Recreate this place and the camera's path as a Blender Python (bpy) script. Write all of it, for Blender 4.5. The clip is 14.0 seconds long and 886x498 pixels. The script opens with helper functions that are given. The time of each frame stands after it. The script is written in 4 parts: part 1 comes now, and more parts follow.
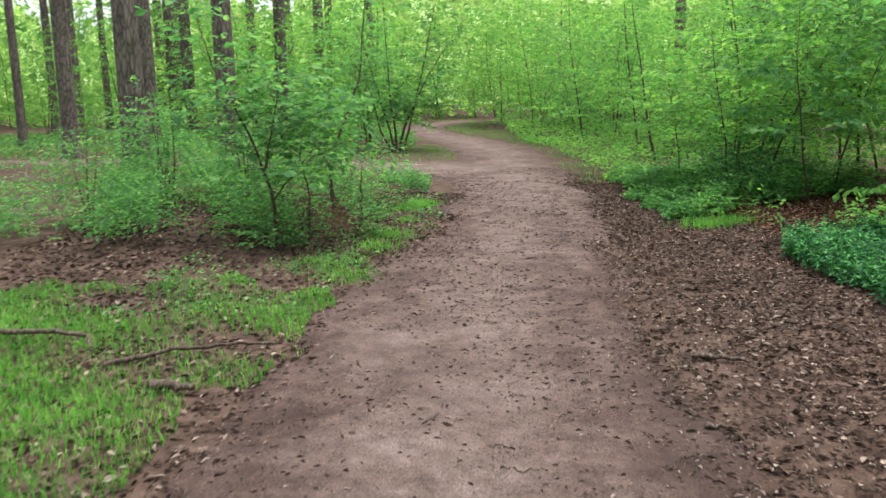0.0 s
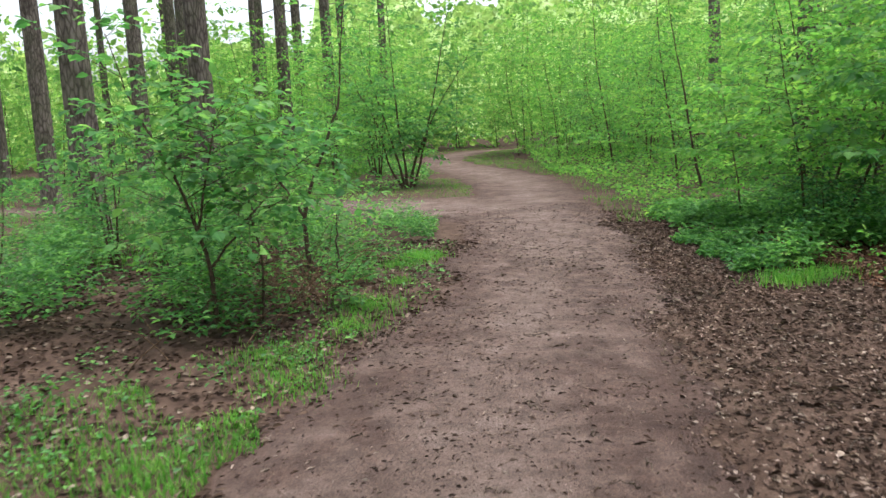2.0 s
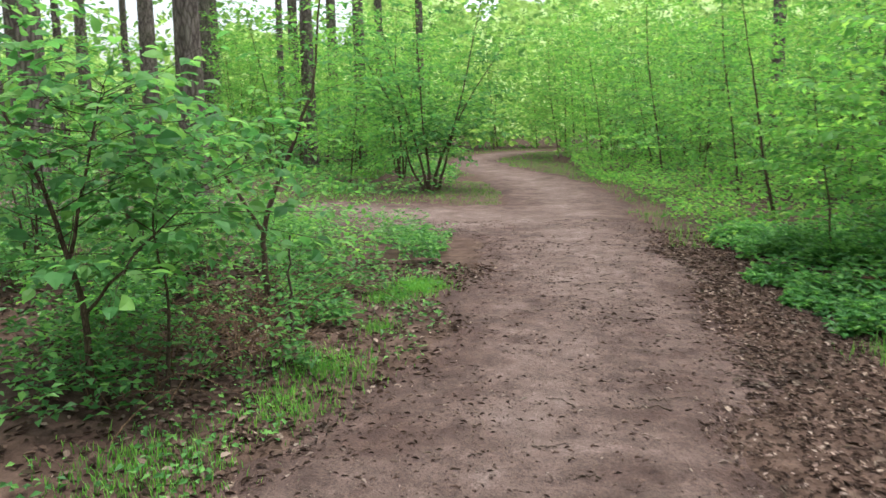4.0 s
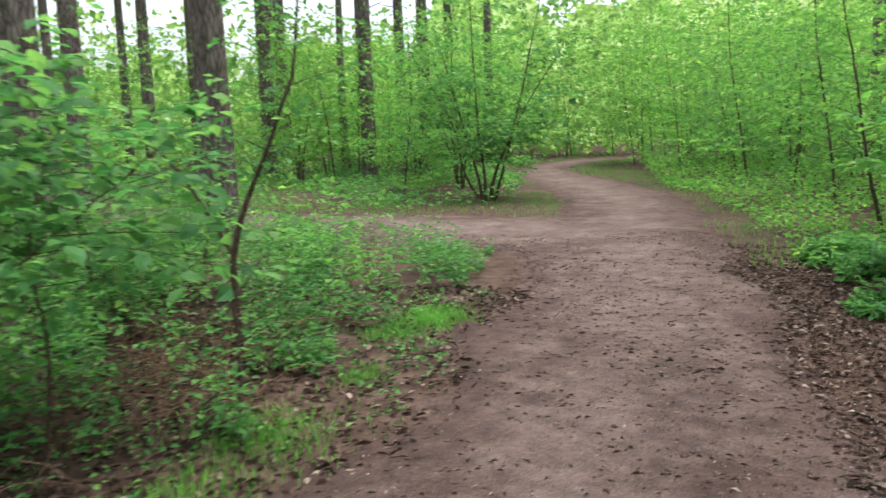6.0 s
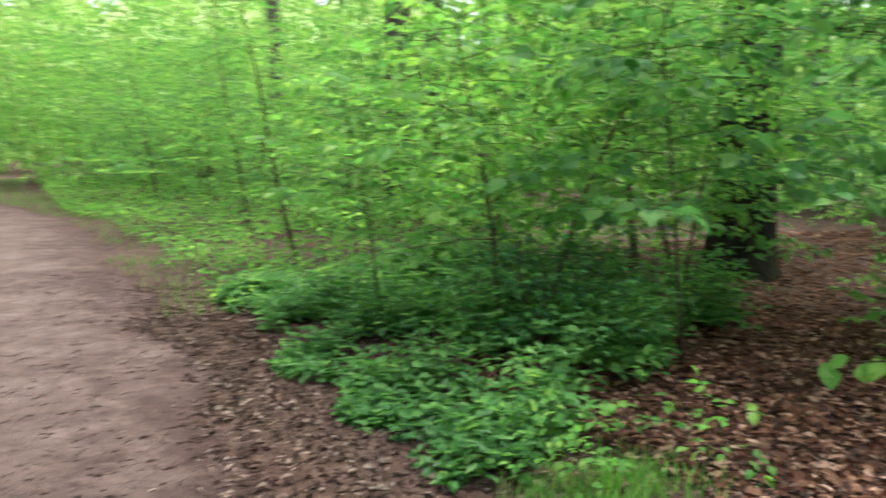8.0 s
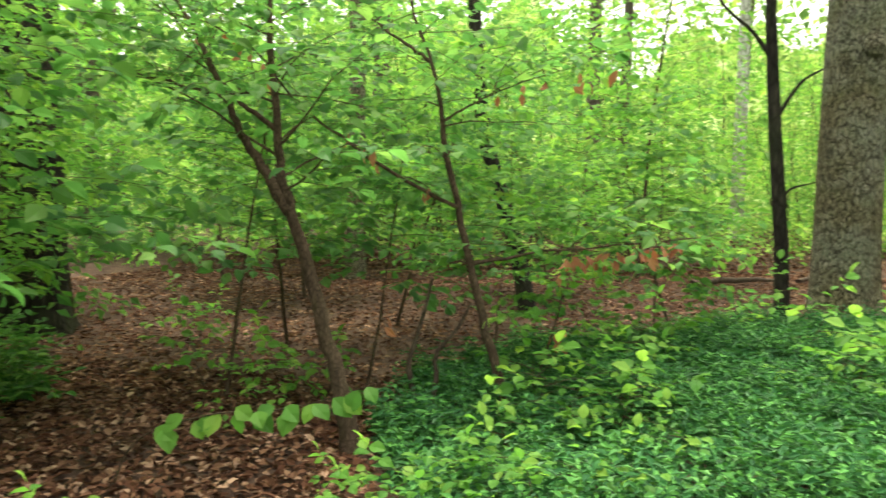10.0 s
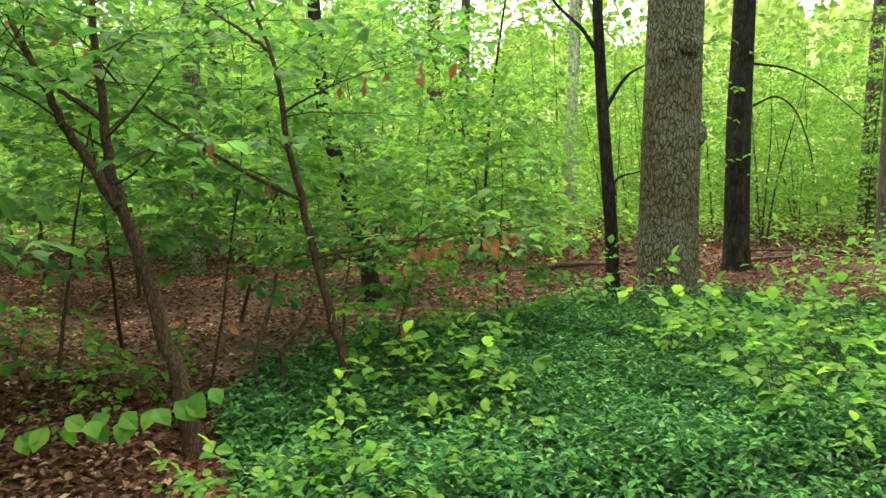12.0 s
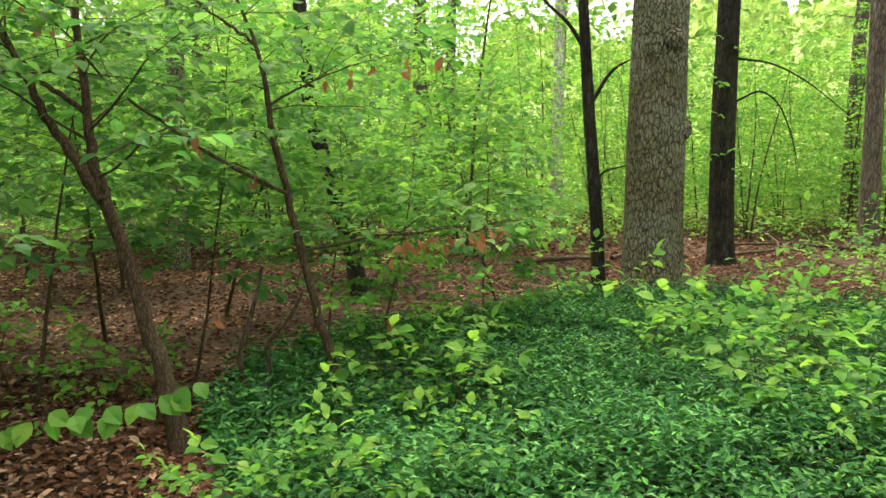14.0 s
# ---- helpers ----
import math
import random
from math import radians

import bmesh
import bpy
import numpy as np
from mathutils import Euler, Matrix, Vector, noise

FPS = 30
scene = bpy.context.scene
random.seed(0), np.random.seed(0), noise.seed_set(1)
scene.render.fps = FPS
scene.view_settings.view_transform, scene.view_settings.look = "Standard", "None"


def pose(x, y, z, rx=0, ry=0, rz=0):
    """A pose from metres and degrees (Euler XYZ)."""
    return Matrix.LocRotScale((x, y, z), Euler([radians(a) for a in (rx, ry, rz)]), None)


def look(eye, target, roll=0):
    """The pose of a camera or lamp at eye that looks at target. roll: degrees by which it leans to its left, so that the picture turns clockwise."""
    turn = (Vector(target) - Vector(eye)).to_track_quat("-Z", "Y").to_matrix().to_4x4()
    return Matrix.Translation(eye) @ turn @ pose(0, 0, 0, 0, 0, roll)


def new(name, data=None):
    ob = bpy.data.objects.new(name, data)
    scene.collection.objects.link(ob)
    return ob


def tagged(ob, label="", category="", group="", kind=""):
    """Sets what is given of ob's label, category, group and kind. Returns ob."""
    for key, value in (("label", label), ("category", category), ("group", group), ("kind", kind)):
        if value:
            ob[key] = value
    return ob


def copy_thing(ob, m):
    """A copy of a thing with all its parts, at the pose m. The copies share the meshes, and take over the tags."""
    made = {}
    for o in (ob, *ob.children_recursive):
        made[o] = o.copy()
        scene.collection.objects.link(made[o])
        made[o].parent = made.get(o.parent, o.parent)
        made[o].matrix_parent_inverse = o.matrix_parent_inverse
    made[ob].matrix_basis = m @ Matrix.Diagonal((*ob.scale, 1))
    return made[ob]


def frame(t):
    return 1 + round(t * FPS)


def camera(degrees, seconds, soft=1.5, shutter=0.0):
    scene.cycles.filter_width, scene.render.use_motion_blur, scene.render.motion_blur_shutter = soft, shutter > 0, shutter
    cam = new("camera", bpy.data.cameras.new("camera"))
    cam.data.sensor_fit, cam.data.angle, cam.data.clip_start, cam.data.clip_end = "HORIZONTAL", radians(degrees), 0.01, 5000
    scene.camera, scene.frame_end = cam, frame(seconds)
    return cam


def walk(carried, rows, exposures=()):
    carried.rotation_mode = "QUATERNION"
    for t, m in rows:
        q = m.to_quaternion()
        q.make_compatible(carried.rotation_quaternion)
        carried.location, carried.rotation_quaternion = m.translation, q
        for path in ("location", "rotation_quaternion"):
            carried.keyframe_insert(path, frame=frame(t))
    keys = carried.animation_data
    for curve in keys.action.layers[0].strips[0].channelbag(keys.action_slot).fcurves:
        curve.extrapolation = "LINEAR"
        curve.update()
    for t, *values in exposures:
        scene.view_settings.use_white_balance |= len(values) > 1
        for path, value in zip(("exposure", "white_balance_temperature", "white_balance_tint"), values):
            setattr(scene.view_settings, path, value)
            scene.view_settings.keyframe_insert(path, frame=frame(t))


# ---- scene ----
cam = camera(58.0, 14.0, shutter=0.42)
PATH = [
    (0, (-0.149, 1.16, 1.603), (-0.155, 3.121, 1.209), -0.6),
    (0.5, (-0.136, 1.666, 1.597), (-0.114, 3.632, 1.230), -2.2),
    (1, (-0.051, 2.191, 1.584), (-0.065, 4.164, 1.257), -3.5),
    (1.5, (0.025, 2.785, 1.553), (-0.008, 4.759, 1.231), -2.3),
    (2, (0.101, 3.343, 1.545), (0.025, 5.316, 1.225), -2.5),
    (2.5, (0.224, 3.888, 1.541), (0.141, 5.859, 1.215), -2.1),
    (3, (0.255, 4.434, 1.523), (0.179, 6.406, 1.195), -1.8),
    (3.5, (0.363, 4.944, 1.476), (0.287, 6.913, 1.134), -2.2),
    (3.7, (0.336, 5.118, 1.506), (0.229, 7.087, 1.172), -1.6),
    (5.8, (0.623, 6.473, 1.378), (0.211, 8.409, 1.090), -1.8),
    (6, (0.682, 6.67, 1.376), (0.308, 8.613, 1.084), -1.7),
    (6.5, (0.751, 7.085, 1.364), (0.577, 9.053, 1.055), -0.8),
    (7, (0.796, 7.495, 1.357), (1.092, 9.450, 1.059), 0.2),
    (7.5, (0.9, 7.84, 1.375), (1.554, 9.708, 1.089), 0.28),
    (8, (1.04, 8.15, 1.39), (2.014, 9.877, 1.125), 0.36),
    (8.5, (1.15, 8.37, 1.405), (2.607, 9.714, 1.138), -0.88),
    (9, (1.22, 8.5, 1.42), (2.970, 9.460, 1.284), -1.79),
    (9.2, (1.235, 8.53, 1.425), (3.050, 9.360, 1.290), -1),
    (11.3, (1.27, 8.56, 1.44), (3.264, 8.587, 1.282), 0.32),
    (11.5, (1.27, 8.56, 1.44), (3.264, 8.571, 1.280), 0.27),
    (12, (1.27, 8.56, 1.44), (3.263, 8.573, 1.273), 0.39),
    (12.5, (1.27, 8.56, 1.44), (3.262, 8.577, 1.263), 0.35),
    (13, (1.27, 8.56, 1.44), (3.261, 8.579, 1.256), 0.36),
    (13.5, (1.27, 8.56, 1.44), (3.261, 8.567, 1.251), 0.47),
    (14, (1.27, 8.56, 1.44), (3.261, 8.538, 1.258), 0.51),
]
walk(cam, [(t, look(eye, target, roll)) for t, eye, target, roll in PATH], [(0.0, 1.72, 6050, 11), (3.0, 1.52, 6050, 11), (3.6, 1.68, 6050, 11), (6.0, 1.6, 6000, 11), (7.5, 1.85, 6000, 12), (8.0, 1.98, 6100, 12), (8.5, 2.28, 6300, 10), (9.0, 2.35, 6900, 8), (11.3, 1.95, 7500, 6), (14.0, 1.95, 7500, 6)])

# ---- world and light ----
world = bpy.data.worlds.new("world")
scene.world = world
world.use_nodes = True
wn, wl = world.node_tree.nodes, world.node_tree.links
sky = wn.new("ShaderNodeTexSky")
sky.sky_type, sky.sun_disc = "NISHITA", False
sky.sun_elevation, sky.sun_rotation = radians(78), radians(68)
sky.air_density, sky.dust_density, sky.ozone_density = 1.2, 5.0, 0.6
haze = wn.new("ShaderNodeHueSaturation")
haze.inputs["Saturation"].default_value = 0.35
wl.new(sky.outputs[0], haze.inputs["Color"])
wl.new(haze.outputs[0], wn["Background"].inputs["Color"])
wn["Background"].inputs["Strength"].default_value = 0.15
sun = new("sun", bpy.data.lights.new("sun", "SUN"))
sun.data.energy, sun.data.angle, sun.data.color = 1.1, radians(25), (1.0, 0.97, 0.92)
sun.matrix_world = look((2.5, 1.0, 13), (0, 0, 0))


# ---- materials ----
def material(name):
    m = bpy.data.materials.new(name)
    m.use_nodes = True
    n, l = m.node_tree.nodes, m.node_tree.links
    return m, n, l, n["Principled BSDF"]


def ramp(n, l, source, stops):
    r = n.new("ShaderNodeValToRGB")
    while len(r.color_ramp.elements) < len(stops):
        r.color_ramp.elements.new(0.5)
    for e, (p, c) in zip(r.color_ramp.elements, stops):
        e.position, e.color = p, (*c, 1)
    l.new(source, r.inputs[0])
    return r.outputs[0]


def noise_tex(n, l, scale, detail=6, rough=0.6, stretch=None):
    t = n.new("ShaderNodeTexNoise")
    t.inputs["Scale"].default_value, t.inputs["Detail"].default_value, t.inputs["Roughness"].default_value = scale, detail, rough
    c = n.new("ShaderNodeTexCoord")
    if stretch:
        g = n.new("ShaderNodeMapping")
        g.inputs["Scale"].default_value = stretch
        l.new(c.outputs["Object"], g.inputs[0])
        l.new(g.outputs[0], t.inputs["Vector"])
    else:
        l.new(c.outputs["Object"], t.inputs["Vector"])
    return t.outputs["Fac"]


def mixed(n, l, fac, a, b, how="MIX"):
    m = n.new("ShaderNodeMix")
    m.data_type, m.blend_type = "RGBA", how
    for s, v in ((m.inputs[0], fac), (m.inputs[6], a), (m.inputs[7], b)):
        if isinstance(v, bpy.types.NodeSocket):
            l.new(v, s)
        elif isinstance(v, tuple):
            s.default_value = (*v, 1)
        else:
            s.default_value = v
    return m.outputs[2]


def relief(n, l, b, height, strength, distance):
    p = n.new("ShaderNodeBump")
    p.inputs["Strength"].default_value, p.inputs["Distance"].default_value = strength, distance
    l.new(height, p.inputs["Height"])
    l.new(p.outputs[0], b.inputs["Normal"])


def leaf_material(name, stops, gloss=0.45, through_light=0.6, warm=(1.2, 1.2, 0.9), shine=0.16):
    """Leaves vary one by one and let light through."""
    m, n, l, b = material(name)
    geo = n.new("ShaderNodeNewGeometry")
    col = ramp(n, l, geo.outputs["Random Per Island"], stops)
    big = noise_tex(n, l, 1.3, 2)
    col = mixed(n, l, 0.55, col, ramp(n, l, big, [(0.3, (0.42, 0.5, 0.45)), (0.7, (1.45, 1.35, 1.25))]), "MULTIPLY")
    l.new(col, b.inputs["Base Color"])
    b.inputs["Roughness"].default_value = gloss
    b.inputs["Specular IOR Level"].default_value = shine
    t = n.new("ShaderNodeBsdfTranslucent")
    l.new(mixed(n, l, 1.0, col, warm, "MULTIPLY"), t.inputs["Color"])
    x = n.new("ShaderNodeMixShader")
    x.inputs[0].default_value = through_light
    l.new(b.outputs[0], x.inputs[1])
    l.new(t.outputs[0], x.inputs[2])
    l.new(x.outputs[0], n["Material Output"].inputs["Surface"])
    return m


def bark_material(name, dark, mid, light, furrow=14.0, deep=0.02, moss=0.25, band=(1, 1, 0.22)):
    m, n, l, b = material(name)
    f = noise_tex(n, l, furrow, 8, 0.65, band)
    v = n.new("ShaderNodeTexVoronoi")
    v.feature = "DISTANCE_TO_EDGE"
    v.inputs["Scale"].default_value = 1.0
    c = n.new("ShaderNodeTexCoord")
    g = n.new("ShaderNodeMapping")
    g.inputs["Scale"].default_value = (furrow * 1.7, furrow * 1.7, furrow * 0.42)
    w = n.new("ShaderNodeVectorMath")
    w.operation = "MULTIPLY_ADD"
    k = n.new("ShaderNodeTexNoise")
    k.inputs["Scale"].default_value = 6.0
    l.new(c.outputs["Object"], k.inputs["Vector"])
    l.new(k.outputs["Color"], w.inputs[0])
    w.inputs[1].default_value = (0.045, 0.045, 0.14)
    l.new(c.outputs["Object"], w.inputs[2])
    l.new(w.outputs[0], g.inputs[0])
    l.new(g.outputs[0], v.inputs["Vector"])
    crack = ramp(n, l, v.outputs["Distance"], [(0.0, (0.38, 0.36, 0.34)), (0.12, (0.75, 0.75, 0.75)), (0.27, (1.08, 1.08, 1.08))])
    col = ramp(n, l, f, [(0.3, dark), (0.5, mid), (0.72, light)])
    col = mixed(n, l, 1.0, col, crack, "MULTIPLY")
    green = ramp(n, l, noise_tex(n, l, 1.6, 4), [(0.45, (0, 0, 0)), (0.75, (moss, moss, moss))])
    col = mixed(n, l, green, col, (0.10, 0.13, 0.05))
    l.new(col, b.inputs["Base Color"])
    b.inputs["Roughness"].default_value = 0.9
    b.inputs["Specular IOR Level"].default_value = 0.12
    h = mixed(n, l, 0.5, f, crack)
    relief(n, l, b, h, 1.0, deep)
    return m


def oak_material():
    """Short rough plates in two sizes between dark crooked furrows, with grey and green weathering."""
    m, n, l, b = material("oak_bark")
    c = n.new("ShaderNodeTexCoord")
    warp = n.new("ShaderNodeTexNoise")
    warp.inputs["Scale"].default_value, warp.inputs["Detail"].default_value = 9.0, 4
    l.new(c.outputs["Object"], warp.inputs["Vector"])
    bent = n.new("ShaderNodeVectorMath")
    bent.operation = "MULTIPLY_ADD"
    bent.inputs[1].default_value = (0.07, 0.07, 0.16)
    l.new(warp.outputs["Color"], bent.inputs[0])
    l.new(c.outputs["Object"], bent.inputs[2])

    def plates(sx, sz, stops):
        g, v = n.new("ShaderNodeMapping"), n.new("ShaderNodeTexVoronoi")
        g.inputs["Scale"].default_value = (sx, sx, sz)
        v.feature = "DISTANCE_TO_EDGE"
        v.inputs["Scale"].default_value = 1.0
        l.new(bent.outputs[0], g.inputs[0])
        l.new(g.outputs[0], v.inputs["Vector"])
        return ramp(n, l, v.outputs["Distance"], stops)

    wide = plates(27, 9, [(0.0, (0.16, 0.15, 0.14)), (0.07, (0.55, 0.55, 0.55)), (0.18, (1.05, 1.05, 1.05))])
    small = plates(66, 34, [(0.0, (0.45, 0.44, 0.42)), (0.12, (0.9, 0.9, 0.9)), (0.4, (1.15, 1.15, 1.15))])
    grain = noise_tex(n, l, 60, 6, 0.7, (1, 1, 0.5))
    col = ramp(n, l, grain, [(0.3, (0.15, 0.14, 0.10)), (0.5, (0.25, 0.24, 0.18)), (0.7, (0.36, 0.35, 0.285))])
    weather = ramp(n, l, noise_tex(n, l, 1.1, 4), [(0.4, (0.85, 0.78, 0.6)), (0.6, (1.15, 1.2, 1.18))])
    col = mixed(n, l, 1.0, col, weather, "MULTIPLY")
    col = mixed(n, l, 1.0, mixed(n, l, 1.0, col, wide, "MULTIPLY"), small, "MULTIPLY")
    moss = ramp(n, l, noise_tex(n, l, 2.3, 5), [(0.5, (0, 0, 0)), (0.75, (0.5, 0.5, 0.5))])
    l.new(mixed(n, l, moss, col, (0.11, 0.13, 0.05)), b.inputs["Base Color"])
    b.inputs["Roughness"].default_value = 0.92
    b.inputs["Specular IOR Level"].default_value = 0.1
    relief(n, l, b, mixed(n, l, 0.35, wide, small), 1.0, 0.035)
    return m


GREEN = [(0.0, (0.048, 0.15, 0.042)), (0.5, (0.09, 0.24, 0.066)), (1.0, (0.17, 0.33, 0.084))]
M_leaf = leaf_material("beech_leaf", GREEN)
# lighter green: fresh seedlings, and foliage whose light is put into the colour
M_leaf_light = leaf_material("young_and_lit_leaf", [(0.0, (0.078, 0.235, 0.045)), (0.6, (0.135, 0.32, 0.058)), (1.0, (0.23, 0.41, 0.078))], 0.45, 0.62)
# paler, yellower than the near leaf: background light is put into its colour
M_leaf_far = leaf_material("far_lit_leaf", [(0.0, (0.08, 0.195, 0.05)), (0.5, (0.185, 0.335, 0.085)), (1.0, (0.34, 0.48, 0.15))], 0.5, 0.62)
M_cover = leaf_material("ground_cover_leaf", [(0.0, (0.02, 0.085, 0.03)), (0.55, (0.03, 0.122, 0.034)), (1.0, (0.10, 0.29, 0.07))], 0.42, 0.22, (1.0, 1.0, 0.6), 0.13)
M_bramble = leaf_material("bramble_leaf", [(0.0, (0.045, 0.13, 0.035)), (0.6, (0.08, 0.22, 0.055)), (1.0, (0.17, 0.35, 0.085))], 0.4, 0.48, (1.2, 1.2, 0.8))
M_brown_leaf = leaf_material("withered_leaf", [(0.0, (0.30, 0.115, 0.065)), (1.0, (0.46, 0.23, 0.14))], 0.6, 0.4, (1, 0.8, 0.6))
M_litter = leaf_material("leaf_litter", [(0.0, (0.026, 0.013, 0.008)), (0.4, (0.09, 0.042, 0.025)), (0.8, (0.165, 0.09, 0.055)), (1.0, (0.36, 0.24, 0.17))], 0.7, 0.1, (1, 0.8, 0.6), 0.05)
# darker version of the leaf litter, for the strips along the path
M_dark_litter = leaf_material("dark_litter", [(0.0, (0.02, 0.013, 0.009)), (0.5, (0.05, 0.032, 0.023)), (0.88, (0.092, 0.062, 0.045)), (1.0, (0.24, 0.19, 0.15))], 0.75, 0.05, (1, 0.8, 0.6), 0.05)
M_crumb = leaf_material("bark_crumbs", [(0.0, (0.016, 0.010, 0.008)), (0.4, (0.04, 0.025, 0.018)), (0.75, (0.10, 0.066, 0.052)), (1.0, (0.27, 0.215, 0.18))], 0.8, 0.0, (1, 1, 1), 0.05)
M_grass = leaf_material("grass", [(0.0, (0.05, 0.18, 0.02)), (0.6, (0.09, 0.27, 0.03)), (1.0, (0.18, 0.34, 0.055))], 0.5, 0.4)
M_bark = oak_material()
M_bark_dark = bark_material("dark_bark", (0.010, 0.009, 0.007), (0.022, 0.019, 0.015), (0.05, 0.042, 0.032), 12, 0.02, 0.2)
M_bark_pine = bark_material("pine_bark", (0.06, 0.048, 0.04), (0.125, 0.10, 0.084), (0.21, 0.175, 0.15), 11, 0.02, 0.35)
M_bark_birch = bark_material("birch_bark", (0.20, 0.19, 0.17), (0.50, 0.49, 0.45), (0.68, 0.67, 0.63), 7, 0.01, 0.1, (0.25, 0.25, 2.0))
M_stem = bark_material("sapling_bark", (0.035, 0.025, 0.016), (0.07, 0.047, 0.03), (0.12, 0.083, 0.055), 40, 0.004, 0.2)
M_dead = bark_material("dead_wood", (0.035, 0.026, 0.02), (0.08, 0.058, 0.042), (0.17, 0.13, 0.10), 30, 0.005, 0.1)


def ground_material():
    """Bare earth with old needles, crumbs and damp patches; damp underneath."""
    m, n, l, b = material("forest_soil")
    mid, fine = noise_tex(n, l, 6, 6), noise_tex(n, l, 70, 5, 0.7)
    wood = ramp(n, l, mid, [(0.3, (0.026, 0.016, 0.011)), (0.5, (0.058, 0.037, 0.026)), (0.72, (0.10, 0.068, 0.05))])
    wood = mixed(n, l, 0.6, wood, ramp(n, l, fine, [(0.3, (0.45, 0.45, 0.45)), (0.7, (1.5, 1.4, 1.3))]), "MULTIPLY")
    l.new(wood, b.inputs["Base Color"])
    b.inputs["Roughness"].default_value = 0.95
    b.inputs["Specular IOR Level"].default_value = 0.1
    relief(n, l, b, mixed(n, l, 0.6, mid, fine), 0.8, 0.02)
    return m


def path_material():
    m, n, l, b = material("trodden_earth")
    big, mid, fine = noise_tex(n, l, 1.5, 8, 0.72), noise_tex(n, l, 7, 7, 0.7), noise_tex(n, l, 90, 5, 0.75)
    trod = n.new("ShaderNodeAttribute")
    trod.attribute_name = "trod"
    humus = ramp(n, l, big, [(0.32, (0.033, 0.019, 0.014)), (0.5, (0.059, 0.036, 0.027)), (0.7, (0.089, 0.058, 0.045))])
    sand = ramp(n, l, big, [(0.3, (0.066, 0.044, 0.034)), (0.5, (0.106, 0.075, 0.060)), (0.7, (0.160, 0.121, 0.101))])
    patchy = mixed(n, l, 0.8, trod.outputs["Fac"], ramp(n, l, noise_tex(n, l, 2.2, 6, 0.7), [(0.42, (0, 0, 0)), (0.58, (1, 1, 1))]), "OVERLAY")
    col = mixed(n, l, patchy, humus, sand)
    col = mixed(n, l, 0.75, col, ramp(n, l, mid, [(0.3, (0.5, 0.46, 0.43)), (0.68, (1.35, 1.34, 1.32))]), "MULTIPLY")
    col = mixed(n, l, 0.8, col, ramp(n, l, fine, [(0.33, (0.35, 0.32, 0.3)), (0.5, (1, 1, 1)), (0.68, (1.8, 1.75, 1.7))]), "MULTIPLY")
    l.new(col, b.inputs["Base Color"])
    b.inputs["Roughness"].default_value = 0.88
    b.inputs["Specular IOR Level"].default_value = 0.15
    relief(n, l, b, mixed(n, l, 0.5, mid, fine), 1.0, 0.03)
    return m


M_soil, M_path = ground_material(), path_material()
M_dry = bark_material("dry_stem", (0.07, 0.04, 0.022), (0.14, 0.085, 0.05), (0.22, 0.145, 0.09), 30, 0.002, 0.0)
# backdrop colour: mottled bright haze is painted in, and emission makes it glow
M_distance, dn, dl, db = material("distant_woods_glow")
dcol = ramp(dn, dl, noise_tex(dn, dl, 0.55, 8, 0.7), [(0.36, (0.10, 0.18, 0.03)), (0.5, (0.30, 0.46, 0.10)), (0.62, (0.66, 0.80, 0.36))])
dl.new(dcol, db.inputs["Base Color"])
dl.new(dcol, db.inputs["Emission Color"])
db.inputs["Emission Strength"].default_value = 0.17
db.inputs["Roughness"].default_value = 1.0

# ---- mesh helpers ----
rng = np.random.default_rng(7)


def mesh_part(name, v, f, mat, parent=None, label="", smooth=True):
    """f: a list of index arrays, one array for each number of corners."""
    me = bpy.data.meshes.new(name)
    v = np.asarray(v, float)
    f = [np.asarray(a, int) for a in f if len(a)]
    loops = np.concatenate([a.ravel() for a in f])
    sizes = np.concatenate([np.full(len(a), a.shape[1]) for a in f])
    me.vertices.add(len(v))
    me.vertices.foreach_set("co", v.ravel())
    me.loops.add(len(loops))
    me.loops.foreach_set("vertex_index", loops)
    me.polygons.add(len(sizes))
    me.polygons.foreach_set("loop_start", np.concatenate([[0], np.cumsum(sizes)[:-1]]))
    me.polygons.foreach_set("loop_total", sizes)
    me.polygons.foreach_set("use_smooth", np.full(len(sizes), smooth))
    me.update(calc_edges=True)
    me.materials.append(mat)
    ob = new(name, me)
    if parent:
        ob.parent = parent
    if label:
        ob["label"] = label
    return ob


def unit(a):
    a = np.asarray(a, float)
    return a / np.maximum(np.linalg.norm(a, axis=-1, keepdims=True), 1e-9)


